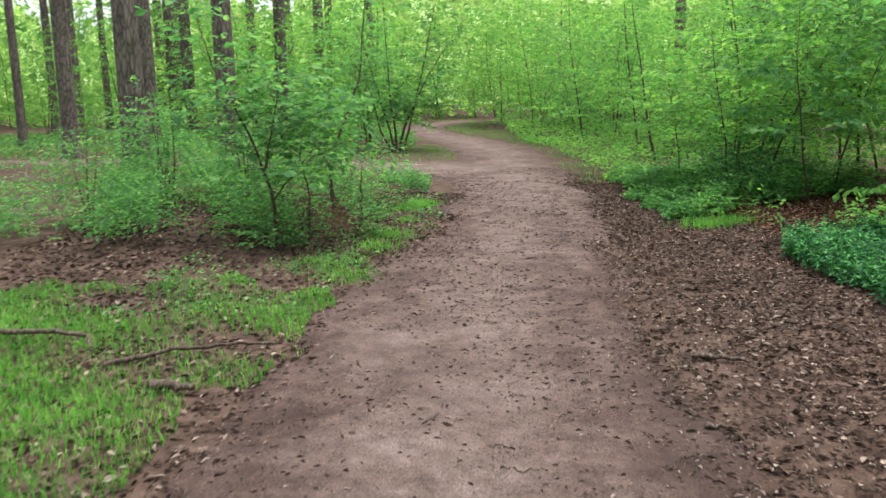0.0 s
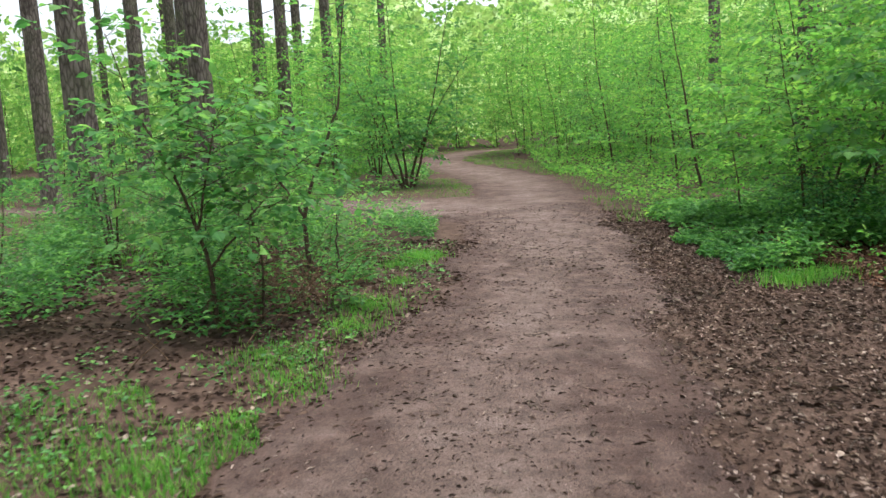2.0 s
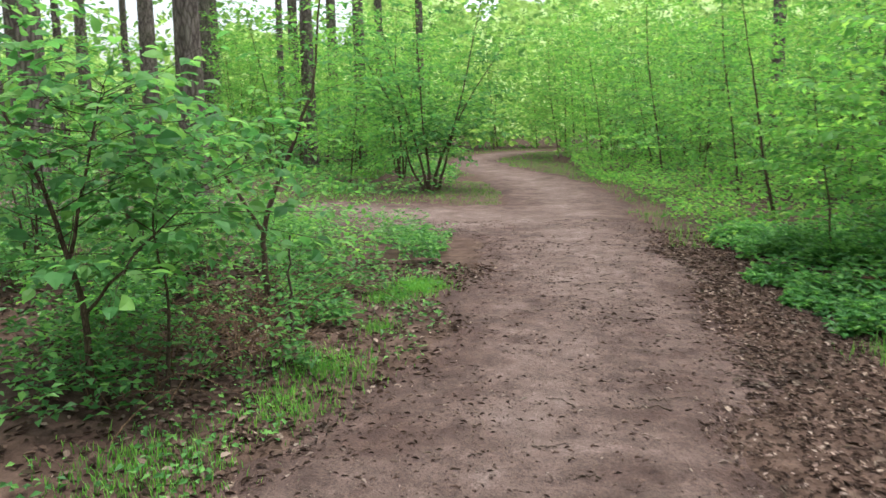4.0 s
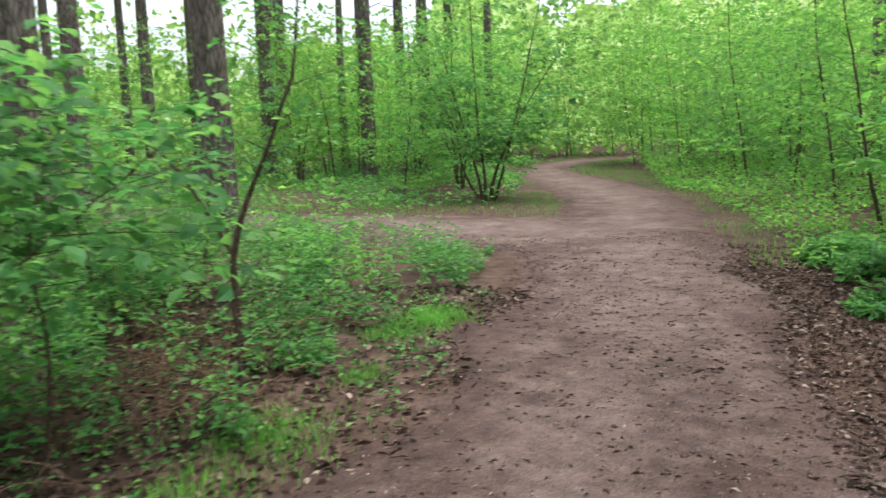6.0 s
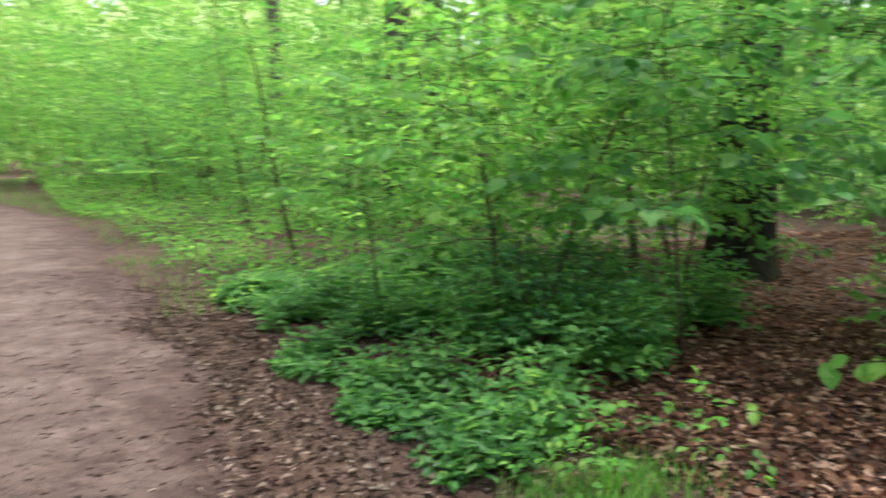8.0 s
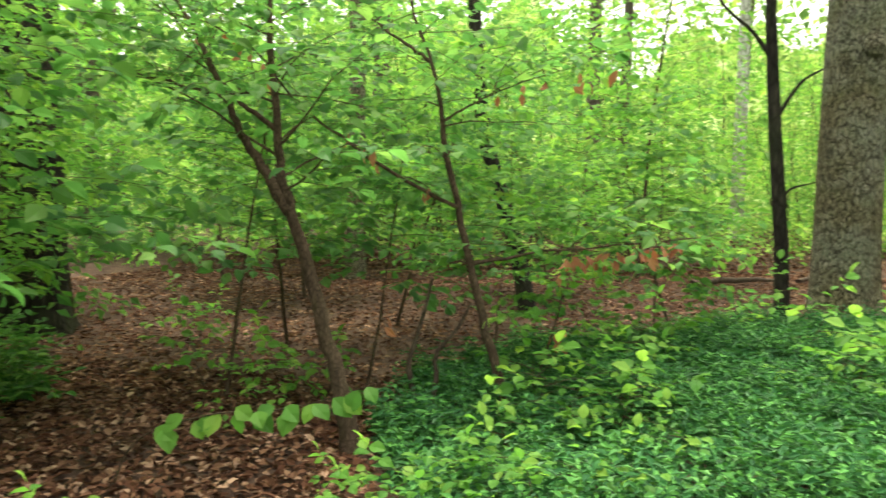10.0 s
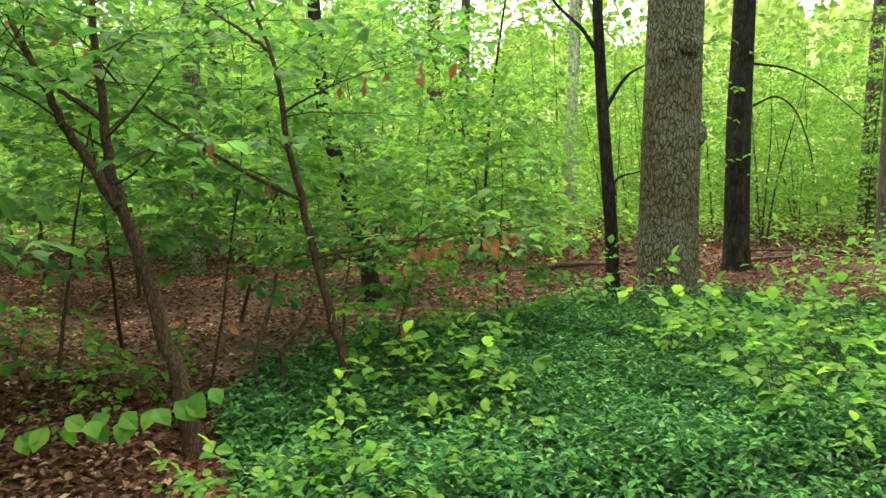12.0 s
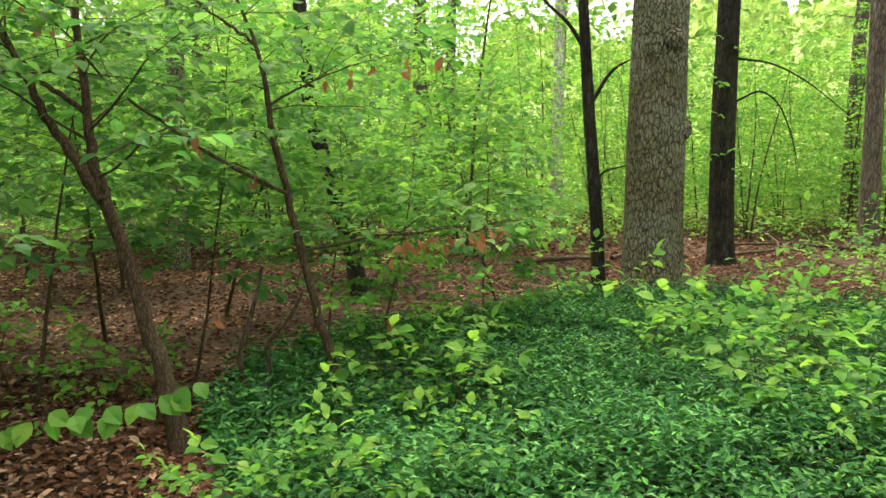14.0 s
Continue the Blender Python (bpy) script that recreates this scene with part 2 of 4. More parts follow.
class Wood:
    """Tapered limbs, gathered into one mesh."""

    def __init__(self):
        self.v, self.f, self.k = [], [], 0

    def limb(self, pts, rad, sides=6, lumps=0.0, flare=0.0):
        pts, rad = np.asarray(pts, float), np.asarray(rad, float)
        n = len(pts)
        d = unit(np.gradient(pts, axis=0))
        ref = np.array([0, 1, 0.0]) if abs(d[0][1]) < 0.8 else np.array([1.0, 0, 0])
        a = unit(np.cross(d, ref))
        b = np.cross(d, a)
        th = np.linspace(0, 2 * np.pi, sides, endpoint=False)
        r = np.repeat(rad[:, None], sides, 1)
        if lumps:
            ph = rng.uniform(0, 6.28, 4)
            s = np.linspace(0, 1, n)[:, None]
            r = r * (1 + lumps * (np.sin(3 * th + ph[0] + 5 * s) + 0.7 * np.sin(5 * th + ph[1] - 9 * s) + 0.5 * np.sin(2 * th + ph[2] + 14 * s)))
            r = r * (1 + rng.normal(0, lumps * 0.35, r.shape))
        if flare:
            h = pts[:, 2] - pts[0, 2]
            r = r * (1 + flare * np.exp(-h / 0.22)[:, None] * (1 + 0.5 * np.sin(5 * th + 1.3)))
        ring = pts[:, None] + a[:, None] * (np.cos(th)[None, :, None] * r[..., None]) + b[:, None] * (np.sin(th)[None, :, None] * r[..., None])
        self.v.append(ring.reshape(-1, 3))
        i = np.arange(n - 1)[:, None] * sides
        j = np.arange(sides)[None]
        q = np.stack([i + j, i + (j + 1) % sides, i + sides + (j + 1) % sides, i + sides + j], -1).reshape(-1, 4)
        self.f.append(q + self.k)
        self.k += n * sides

    def part(self, name, mat, parent, label=""):
        return mesh_part(name, np.concatenate(self.v), [np.concatenate(self.f)], mat, parent, label)


class Leaves:
    """Leaves as folded blades: where they grow, which way they point, how large they are."""

    def __init__(self):
        self.p, self.d, self.n, self.s = [], [], [], []

    def add(self, p, d, n, s):
        p = np.atleast_2d(p)
        self.p.append(p)
        self.d.append(np.broadcast_to(d, p.shape))
        self.n.append(np.broadcast_to(n, p.shape))
        self.s.append(np.broadcast_to(s, len(p)))

    def arrays(self):
        return np.concatenate(self.p), np.concatenate(self.d), np.concatenate(self.n), np.concatenate(self.s)

    def part(self, name, mat, parent=None, label="", width=0.6, fine=False, wilt=0.12, oval=False):
        width = 0.72 if fine and width == 0.6 else width
        p, d, n, s = self.arrays()
        d = unit(d)
        side = unit(np.cross(d, n))
        up = np.cross(side, d)
        if fine:
            t = np.array([(0, 0, 0), (0.18, 0.3, 0.05), (0.48, 0.5, 0.10), (0.78, 0.3, 0.04), (1, 0, -wilt), (0.78, -0.3, 0.04), (0.48, -0.5, 0.10), (0.18, -0.3, 0.05), (0.5, 0, 0.02)])
            faces = [np.array([(0, 8, 2, 1), (8, 4, 3, 2), (0, 7, 6, 8), (8, 6, 5, 4)])]
        elif oval:
            t = np.array([(0, 0, 0), (0.3, 0.44, 0.1), (0.72, 0.36, 0.07), (1, 0, -wilt), (0.72, -0.36, 0.07), (0.3, -0.44, 0.1)])
            faces = [np.array([(0, 3, 2, 1), (0, 5, 4, 3)])]
        else:
            t = np.array([(0, 0, 0), (0.45, 0.5, 0.12), (1, 0, -wilt), (0.45, -0.5, 0.12)])
            faces = [np.array([(0, 2, 1), (0, 3, 2)])]
        s = s[:, None, None]
        v = p[:, None] + s * (t[None, :, 0:1] * d[:, None] + width * t[None, :, 1:2] * side[:, None] + t[None, :, 2:3] * up[:, None])
        k = np.arange(len(p))[:, None, None] * len(t)
        return mesh_part(name, v.reshape(-1, 3), [(faces[0][None] + k).reshape(-1, faces[0].shape[1])], mat, parent, label, False)


def curve_line(start, way, length, n, bend=(0, 0, 0), wander=0.05):
    """A limb's line: it sets off along way and bends bit by bit."""
    pts, d = [np.array(start, float)], unit(way)
    for _ in range(n):
        d = unit(d + np.array(bend) / n + rng.normal(0, wander, 3))
        pts.append(pts[-1] + d * length / n)
    return np.array(pts)


def smooth_line(pts, n):
    """A smooth curve through points, in n steps."""
    p = np.asarray(pts, float)
    p = np.vstack([2 * p[0] - p[1], p, 2 * p[-1] - p[-2]])
    out = []
    for u in np.linspace(0, len(p) - 3 - 1e-6, n):
        i = int(u)
        t, (a, b, c, d) = u - i, p[i:i + 4]
        out.append(0.5 * (2 * b + (c - a) * t + (2 * a - 5 * b + 4 * c - d) * t * t + (3 * b - a - 3 * c + d) * t ** 3))
    return np.array(out)


def spray(wood, leaves, line, r0, leaf, twig_len, gap, twig_gap):
    """Twigs to both sides of a branch, in one nearly level plane, with leaves along them."""
    seg = np.linalg.norm(np.diff(line, axis=0), axis=1)
    cum = np.concatenate([[0], np.cumsum(seg)])
    at = lambda u: np.array([np.interp(u, cum, line[:, k]) for k in range(3)])
    total, sgn = cum[-1], 1
    u = total * 0.22
    while u < total * 0.98:
        p, d = at(u), unit(at(min(u + 0.05, total)) - at(max(u - 0.05, 0)))
        level = unit(np.cross(d, (0, 0, 1)))
        sgn = -sgn
        way = d * 0.75 + level * sgn * 0.8 + np.array([0, 0, rng.normal(0.05, 0.18)])
        ln = twig_len * (0.45 + 0.75 * (1 - u / total)) * rng.uniform(0.6, 1.25)
        tw = curve_line(p, way, ln, 3, (0, 0, -0.25), 0.08)
        wood.limb(tw[[0, 3]], [r0 * 0.3, 0.001], 3)
        m = max(2, int(ln / gap))
        k = (np.arange(m) + rng.uniform(0.1, 0.9)) / m
        q = np.stack([np.interp(k * 3, range(4), tw[:, c]) for c in range(3)], 1)
        td = unit(tw[-1] - tw[0])
        tl = unit(np.cross(td, (0, 0, 1)))
        alt = np.where(np.arange(m) % 2, 1, -1)[:, None]
        ld = unit(td * 0.7 + tl * alt * rng.uniform(0.5, 1.0, (m, 1)) + rng.normal(0, 0.22, (m, 3)) + np.array([0, 0, -0.25]))
        nm = unit(np.array([0, 0, 1.0]) + rng.normal(0, 0.38, (m, 3)))
        leaves.add(q, ld, nm, leaf * rng.uniform(0.55, 1.2, m))
        u += twig_gap * rng.uniform(0.6, 1.4)
    leaves.add(line[-1], unit(line[-1] - line[-2]), (0, 0, 1), leaf)


def bush(parent, height, stems=1, lean=0.15, reach=1.0, leaf=0.075, r0=0.02, first=0.25, branches=14, gap=0.055, twig_gap=0.12,
         bark=None, foliage=None, fine=False, lines=None, rise=0.55, twig_len=0.38):
    """A sapling or shrub: stems, branches that level out, sprays of leaves. lines: given stems instead of random ones."""
    leaves = Leaves()
    many_stems = (len(lines) if lines else stems) > 1
    for s in range(len(lines) if lines else stems):
        wood = Wood()
        if lines:
            line = np.array(lines[s][0], float) - np.array(parent.location)
            rad0 = lines[s][1]
            line = smooth_line(line, len(line) * 4)
            line[1:-1] += rng.normal(0, 0.004, (len(line) - 2, 3))
        else:
            az = 2 * np.pi * s / stems + rng.uniform(0, 1.0)
            h = height * rng.uniform(0.75, 1.05)
            tilt = lean * rng.uniform(0.6, 1.3)
            off = 0.05 * (stems > 1)
            line = curve_line((off * np.cos(az), off * np.sin(az), -0.03), (np.cos(az) * tilt, np.sin(az) * tilt, 1), h, 9, (0, 0, 0.1), 0.05)
            rad0 = r0 * rng.uniform(0.75, 1.1)
        n = len(line)
        rad = rad0 * (1 - 0.85 * np.linspace(0, 1, n) ** 0.9)
        wood.limb(line, rad, 8, 0.03, 0.25 if line[0][2] < 0.1 else 0.0)
        az = rng.uniform(0, 6.28)
        for b in range(branches):
            u = first + (1 - first) * (b + rng.uniform(0, 0.9)) / branches
            u = min(u, 0.99)
            p = np.array([np.interp(u * (n - 1), range(n), line[:, c]) for c in range(3)])
            az += 2.4 + rng.normal(0, 0.35)
            ln = reach * (1.05 - 0.75 * u) * rng.uniform(0.55, 1.15) + 0.15
            br = curve_line(p, (np.cos(az), np.sin(az), rise * rng.uniform(0.3, 1.5)), ln, 5, (0, 0, -0.35), 0.08)
            rb = max(0.0032, rad0 * (1 - 0.8 * u) * 0.27)
            wood.limb(br if fine else br[[0, 2, 5]], rb * np.linspace(1, 0.25, 6 if fine else 3), 4 if fine else 3)
            spray(wood, leaves, br, rb, leaf, twig_len, gap, twig_gap)
        top = curve_line(line[-1], line[-1] - line[-2], 0.25, 3)
        spray(wood, leaves, top, 0.004, leaf, twig_len * 0.6, gap, twig_gap * 0.6)
        wood.part("stem" if many_stems else "trunk", bark or M_stem, parent)
    leaves.part("crown", foliage or M_leaf, parent, "", 0.6, fine)
    return parent


def thing(name, x, y, label, category, group="", kind="", z=None, turn=0.0):
    e = new(name)
    e.empty_display_size = 0.2
    e.matrix_world = pose(x, y, height_at(x, y) if z is None else z, 0, 0, turn)
    return tagged(e, label, category, group, kind)


# ---- ground ----
# centre line of the path and of the side path: x, y, half the width
ROUTE = [(-2.2, -40, 1.3), (-0.7, -6, 1.2), (-0.23, 4, 1.2), (0.2, 7.5, 1.15), (0.66, 9.7, 0.99), (0.86, 12, 1.09), (1.15, 15, 1.1), (1.2, 19, 1.0), (1.05, 22.5, 1.1),
         (0.5, 26, 1.1), (-0.4, 29.5, 0.95), (-0.95, 33, 0.85), (-0.9, 36.5, 0.9), (0.4, 40.5, 0.9), (6, 44, 0.8), (20, 46, 0.8)]
BRANCH = [(0.6, 17.0, 1.4), (-0.5, 17.3, 1.9), (-1.8, 18.0, 1.5), (-3.2, 18.7, 1.2), (-8, 19.6, 0.9), (-30, 21, 0.9)]


def away(x, y, line):
    """Metres from the edge of a strip; negative within it."""
    x, y = np.asarray(x, float), np.asarray(y, float)
    best = np.full(x.shape, 1e9)
    for (ax, ay, aw), (bx, by, bw) in zip(line, line[1:]):
        t = np.clip(((x - ax) * (bx - ax) + (y - ay) * (by - ay)) / ((bx - ax) ** 2 + (by - ay) ** 2), 0, 1)
        best = np.minimum(best, np.hypot(x - ax - t * (bx - ax), y - ay - t * (by - ay)) - aw - t * (bw - aw))
    return best


def ripple(x, y):
    return 0.5 * np.sin(1.7 * x + 0.6 * y + 1) + 0.35 * np.sin(-1.1 * x + 2.3 * y + 2) + 0.3 * np.sin(3.9 * x + 3.1 * y)


def off_path(x, y):
    """Metres outside the trodden edge; negative on the path."""
    e = np.minimum(away(x, y, ROUTE), away(x, y, BRANCH))
    return e + 0.17 * ripple(x, y) + 0.09 * ripple(3.1 * np.asarray(x) + 5, 2.9 * np.asarray(y)) + 0.04 * ripple(8.3 * np.asarray(x), 7.7 * np.asarray(y) + 2)


def height_at(x, y):
    o = np.clip((off_path(x, y) - 0.3) / 3.0, 0, 1)
    h = 0.05 * o * (1 + ripple(np.asarray(x) * 0.5, np.asarray(y) * 0.5)) + 0.012 * ripple(x, y)
    return h if np.ndim(h) else float(h)


def axis_steps(lo, hi, fine_lo, fine_hi, step):
    out, a, s = [], fine_lo, step
    inner = list(np.arange(fine_lo, fine_hi + step / 2, step))
    while a > lo:
        s *= 1.35
        a -= s
        out.insert(0, a)
    a, s = inner[-1], step
    tail = []
    while a < hi:
        s *= 1.35
        a += s
        tail.append(a)
    return np.array(out + inner + tail)


def sheet(name, xs, ys, zfun, keep, mat, **tags):
    gx, gy = np.meshgrid(xs, ys)
    v = np.stack([gx, gy, zfun(gx, gy)], -1).reshape(-1, 3)
    w = len(xs)
    i = (np.arange(len(ys) - 1)[:, None] * w + np.arange(w - 1)[None]).ravel()
    q = np.stack([i, i + 1, i + w + 1, i + w], 1)
    if keep is not None:
        c = v[q].mean(1)
        q = q[keep(c[:, 0], c[:, 1])]
        used, inv = np.unique(q, return_inverse=True)
        v, q = v[used], inv.reshape(q.shape)
    return tagged(mesh_part(name, v, [q], mat), **tags)


sheet("ground", axis_steps(-1500, 1500, -9, 18, 0.15), axis_steps(-1500, 1500, -3, 24, 0.15), height_at, None, M_soil,
      label="brown forest floor of soil and rotting leaves", category="ground", kind="structure")


def path_height(x, y):
    o = off_path(x, y)
    return height_at(x, y) + 0.022 * np.clip(-o / 0.25, -1, 1)


footpath = sheet("footpath", np.arange(-14, 7, 0.1), np.arange(-8, 46, 0.1), path_height, lambda x, y: off_path(x, y) < 0.12, M_path,
                 label="trodden brown earth footpath winding through the wood", category="footpath", kind="structure")
worn = np.empty(len(footpath.data.vertices) * 3)
footpath.data.vertices.foreach_get("co", worn)
worn = worn.reshape(-1, 3)
footpath.data.attributes.new("trod", "FLOAT", "POINT").data.foreach_set("value", np.clip(-off_path(worn[:, 0], worn[:, 1]) / 1.05 + 0.1 * ripple(worn[:, 0], 0.6 * worn[:, 1]), 0, 1))


# ---- tall trees ----
def clump_crown(parent, lo, hi, spread, clumps, per, leaf, mat, name="crown"):
    """A high crown: many loose clumps of leaves with gaps between them."""
    leaves = Leaves()
    for _ in range(clumps):
        a, u = rng.uniform(0, 6.28), rng.uniform(0, 1)
        r = spread * np.sqrt(rng.uniform(0, 1)) * np.sin(np.pi * (0.15 + 0.8 * u)) ** 0.6
        c = np.array([r * np.cos(a), r * np.sin(a), lo + (hi - lo) * u])
        q = c + rng.normal(0, 1, (per, 3)) * np.array([0.55, 0.55, 0.22])
        leaves.add(q, rng.normal(0, 1, (per, 3)) + np.array([0, 0, -0.2]), unit(rng.normal(0, 0.5, (per, 3)) + np.array([0, 0, 1])), leaf * rng.uniform(0.6, 1.3, per))
    leaves.part(name, mat, parent, "", 0.7)


def tall_tree(x, y, r, height, bark, label, line=None, limbs=(), stubs=5, crown=None, category="tree", name="tree", group="", foliage=None, low=0.5, lumps=0.035):
    e = thing(name, x, y, label, category, group)
    wood = Wood()
    if line is None:
        k = np.linspace(0, 1, 26) ** 1.4
        bend = rng.normal(0, 0.018 * height, 2)
        pts = np.stack([bend[0] * k ** 2 + 0.02 * np.sin(9 * k), bend[1] * k ** 2, height * k - 0.05], 1)
    else:
        pts = np.array(line, float) - np.array(e.location)
        top = pts[-1] + (pts[-1] - pts[-2]) / np.linalg.norm(pts[-1] - pts[-2]) * max(0.5, height - pts[-1][2])
        pts = np.vstack([pts, top])
        pts[0, 2] = -0.05
        c = np.concatenate([[0], np.cumsum(np.linalg.norm(np.diff(pts, axis=0), axis=1))])
        k = np.linspace(0, 1, 30) ** 1.3 * c[-1]
        pts = np.stack([np.interp(k, c, pts[:, i]) for i in range(3)], 1)
    u = np.linspace(0, 1, len(pts))
    wood.limb(pts, r * (1 - 0.62 * (pts[:, 2] - pts[0, 2]) / height), 20 if r > 0.2 else 12, lumps, 0.28)
    trunk = wood.part("trunk", bark, e)
    for line2, r2 in limbs:
        w = Wood()
        w.limb(smooth_line(np.array(line2, float) - np.array(e.location), 14), r2 * np.linspace(1, 0.3, 14), 7, 0.04)
        w.part("branch", bark, trunk)
    for _ in range(stubs):
        h = rng.uniform(0.25, 0.75)
        p = np.array([np.interp(h * height, pts[:, 2], pts[:, i]) for i in range(3)])
        a = rng.uniform(0, 6.28)
        w = Wood()
        w.limb(curve_line(p, (np.cos(a), np.sin(a), 0.35), rng.uniform(0.8, 2.6), 6, (0, 0, 0.15), 0.1), max(0.012, r * 0.13) * np.linspace(1, 0.2, 7), 5)
        w.part("branch", bark, trunk)
    if crown:
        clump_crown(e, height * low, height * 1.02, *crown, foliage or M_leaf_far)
    return e


def knot(tree, at, size):
    """A lumpy burl grown on a trunk."""
    u, w = np.meshgrid(np.linspace(0, np.pi, 11), np.linspace(0, 2 * np.pi, 16, endpoint=False), indexing="ij")
    d = np.stack([np.sin(u) * np.cos(w), np.sin(u) * np.sin(w), np.cos(u)], -1)
    d = d * (1 + 0.12 * np.sin(5 * w + 3 * u) * np.sin(u) + 0.08 * np.sin(9 * u + 2 * w) * np.sin(u))[..., None] * np.array(size)
    v = (d + np.array(at) - np.array(tree.location)).reshape(-1, 3)
    i, j = np.meshgrid(np.arange(10) * 16, np.arange(16), indexing="ij")
    q = np.stack([i + j, i + 16 + j, i + 16 + (j + 1) % 16, i + (j + 1) % 16], -1).reshape(-1, 4)
    mesh_part("burl", v, [q], M_bark, tree, "swollen knot in the bark")


PINE = "tall straight forest tree with grey-brown bark"
first_pine = tall_tree(-9.4, 21.1, 0.21, 17, M_bark_pine, PINE, crown=(3.2, 40, 16, 0.20), name="pine_tree", group="tall trees beside the path")
PINES = [(-5.15, 14.2, 0.235), (-4.35, 16.9, 0.23), (-9.1, 25.9, 0.26), (-5.6, 28.7, 0.24), (-9.3, 30.5, 0.24), (-14.6, 31.2, 0.17), (-14.1, 34.9, 0.17), (-11.6, 35.8, 0.3),
         (-13.0, 41, 0.32), (-13.6, 30.9, 0.24), (-8.0, 42.7, 0.3), (-16.3, 48, 0.32), (-5.2, 34.5, 0.26), (-9.9, 43, 0.3), (-18, 27, 0.2), (-20, 36, 0.25), (-17, 22, 0.24),
         (-3.6, 40, 0.22), (-12.2, 24.2, 0.14), (-22, 30, 0.25), (-6.5, 47, 0.28), (-7.2, 31.5, 0.14)]
for px, py, pr in PINES:
    k = pr / 0.23
    copy_thing(first_pine, pose(px, py, height_at(px, py), 0, 0, rng.uniform(0, 360)) @ Matrix.Diagonal((k, k, max(1.0, k * 0.9), 1)))

oak = tall_tree(10.75, 5.95, 0.36, 18, M_bark, "thick old oak with furrowed grey bark among ground cover", crown=(5, 50, 16, 0.14), stubs=0, name="oak_tree", lumps=0.02, low=0.45)
knot(oak, (10.68, 5.69, 2.02), (0.13, 0.12, 0.17))
knot(oak, (10.47, 5.86, 3.0), (0.1, 0.13, 0.13))
dark_tree = tall_tree(13.85, 4.02, 0.205, 15, M_bark_dark, "dark wet trunk with mossy foot and drooping twigs", [(13.83, 4.02, 0.02), (14.05, 3.98, 2.49), (14.21, 3.90, 4.27), (14.61, 3.82, 8.70)],
          [([(14.13, 3.78, 3.34), (14.11, 3.2, 3.25), (14.11, 2.6, 2.95), (14.07, 1.9, 2.4)], 0.022), ([(14.07, 3.77, 2.67), (14.09, 3.4, 2.82), (14.05, 3.1, 2.6), (14.00, 2.9, 2.1), (13.98, 2.8, 1.7)], 0.02)], stubs=2, crown=(3, 36, 16, 0.2), low=0.6)
for h, side in [(3.55, 0.25), (3.3, -0.3), (2.75, 0.2), (2.3, 0.22), (1.75, -0.1), (1.6, 0.22), (1.45, -0.24)]:
    sprig_wood, sprig_leaves = Wood(), Leaves()
    way = curve_line((13.84 - 13.85 + 0.08 * h, 0, h), (-0.5, side * 3, 0.5), 0.55, 6, (0, 0, -0.5), 0.08)
    sprig_wood.limb(way, 0.008 * np.linspace(1, 0.3, 7), 4)
    spray(sprig_wood, sprig_leaves, way, 0.006, 0.1, 0.25, 0.06, 0.09)
    sprig = sprig_wood.part("sprig", M_bark_dark, dark_tree, "thin leafy twig sprouting from the trunk")
    sprig_leaves.part("leaves", M_leaf_light, sprig, "", 0.7, True)
tall_tree(10.8, 6.57, 0.085, 9, M_bark_dark, "slender dark forked tree beside the oak", [(10.80, 6.57, 0.0), (10.88, 6.60, 0.88), (10.99, 6.71, 2.23), (11.11, 6.79, 3.58), (11.35, 6.71, 6.29)],
          [([(11.0, 6.68, 2.33), (11.04, 6.44, 2.71), (11.06, 6.17, 2.88)], 0.03), ([(11.07, 6.8, 3.04), (11.09, 6.99, 3.31), (11.11, 7.33, 3.65), (11.2, 7.6, 4.3)], 0.03),
           ([(10.91, 6.56, 1.29), (10.93, 6.54, 1.49), (10.94, 6.23, 1.59)], 0.022)], stubs=3, crown=(2, 40, 24, 0.14), low=0.5, foliage=M_leaf)
tall_tree(9.97, 9.37, 0.095, 9, M_bark_dark, "leaning dark tree with a crooked trunk", [(9.98, 9.36, 0.01), (10.06, 9.45, 0.52), (10.11, 9.62, 1.12), (10.17, 9.9, 1.98), (10.23, 9.97, 2.32), (10.29, 10.03, 2.82), (10.34, 10.08, 3.45), (10.48, 10.13, 5.86)],
          stubs=4, crown=(2, 40, 24, 0.14), low=0.45, foliage=M_leaf)
tall_tree(27.3, 4.6, 0.22, 14, M_bark_birch, "pale birch trunk deep in the wood", crown=(2.5, 50, 22, 0.2), stubs=2, name="birch_tree")
tall_tree(7.85, 13.85, 0.33, 16, M_bark_dark, "thick dark trunk behind leafy branches", crown=(4.5, 30, 16, 0.14), stubs=2)
tall_tree(12.96, 12.3, 0.15, 13, M_bark, "grey-green straight trunk among leaves", crown=(2.5, 50, 22, 0.18), stubs=3)
grey = tall_tree(25.4, -4.0, 0.25, 15, M_bark_pine, "reddish-grey trunk at the back of the clearing", crown=(3, 36, 16, 0.2), stubs=3, group="trees in the right wood")
for px, py, k in [(17.3, -0.2, 0.8), (7.4, 21.1, 1.0), (8.6, 22.0, 0.8), (20, 14, 0.7), (24, 9, 0.9), (30, 0, 1.1), (22, -9, 0.8), (28, 16, 1.0), (16, 19, 1.0), (34, 8, 1.1), (13, 27, 0.9),
                  (32, -10, 1.0), (9, 33, 1.0), (18, 33, 1.2), (26, 25, 1.0), (38, 3, 1.0)]:
    copy_thing(grey, pose(px, py, height_at(px, py), 0, 0, rng.uniform(0, 360)) @ Matrix.Diagonal((k, k, 1, 1)))

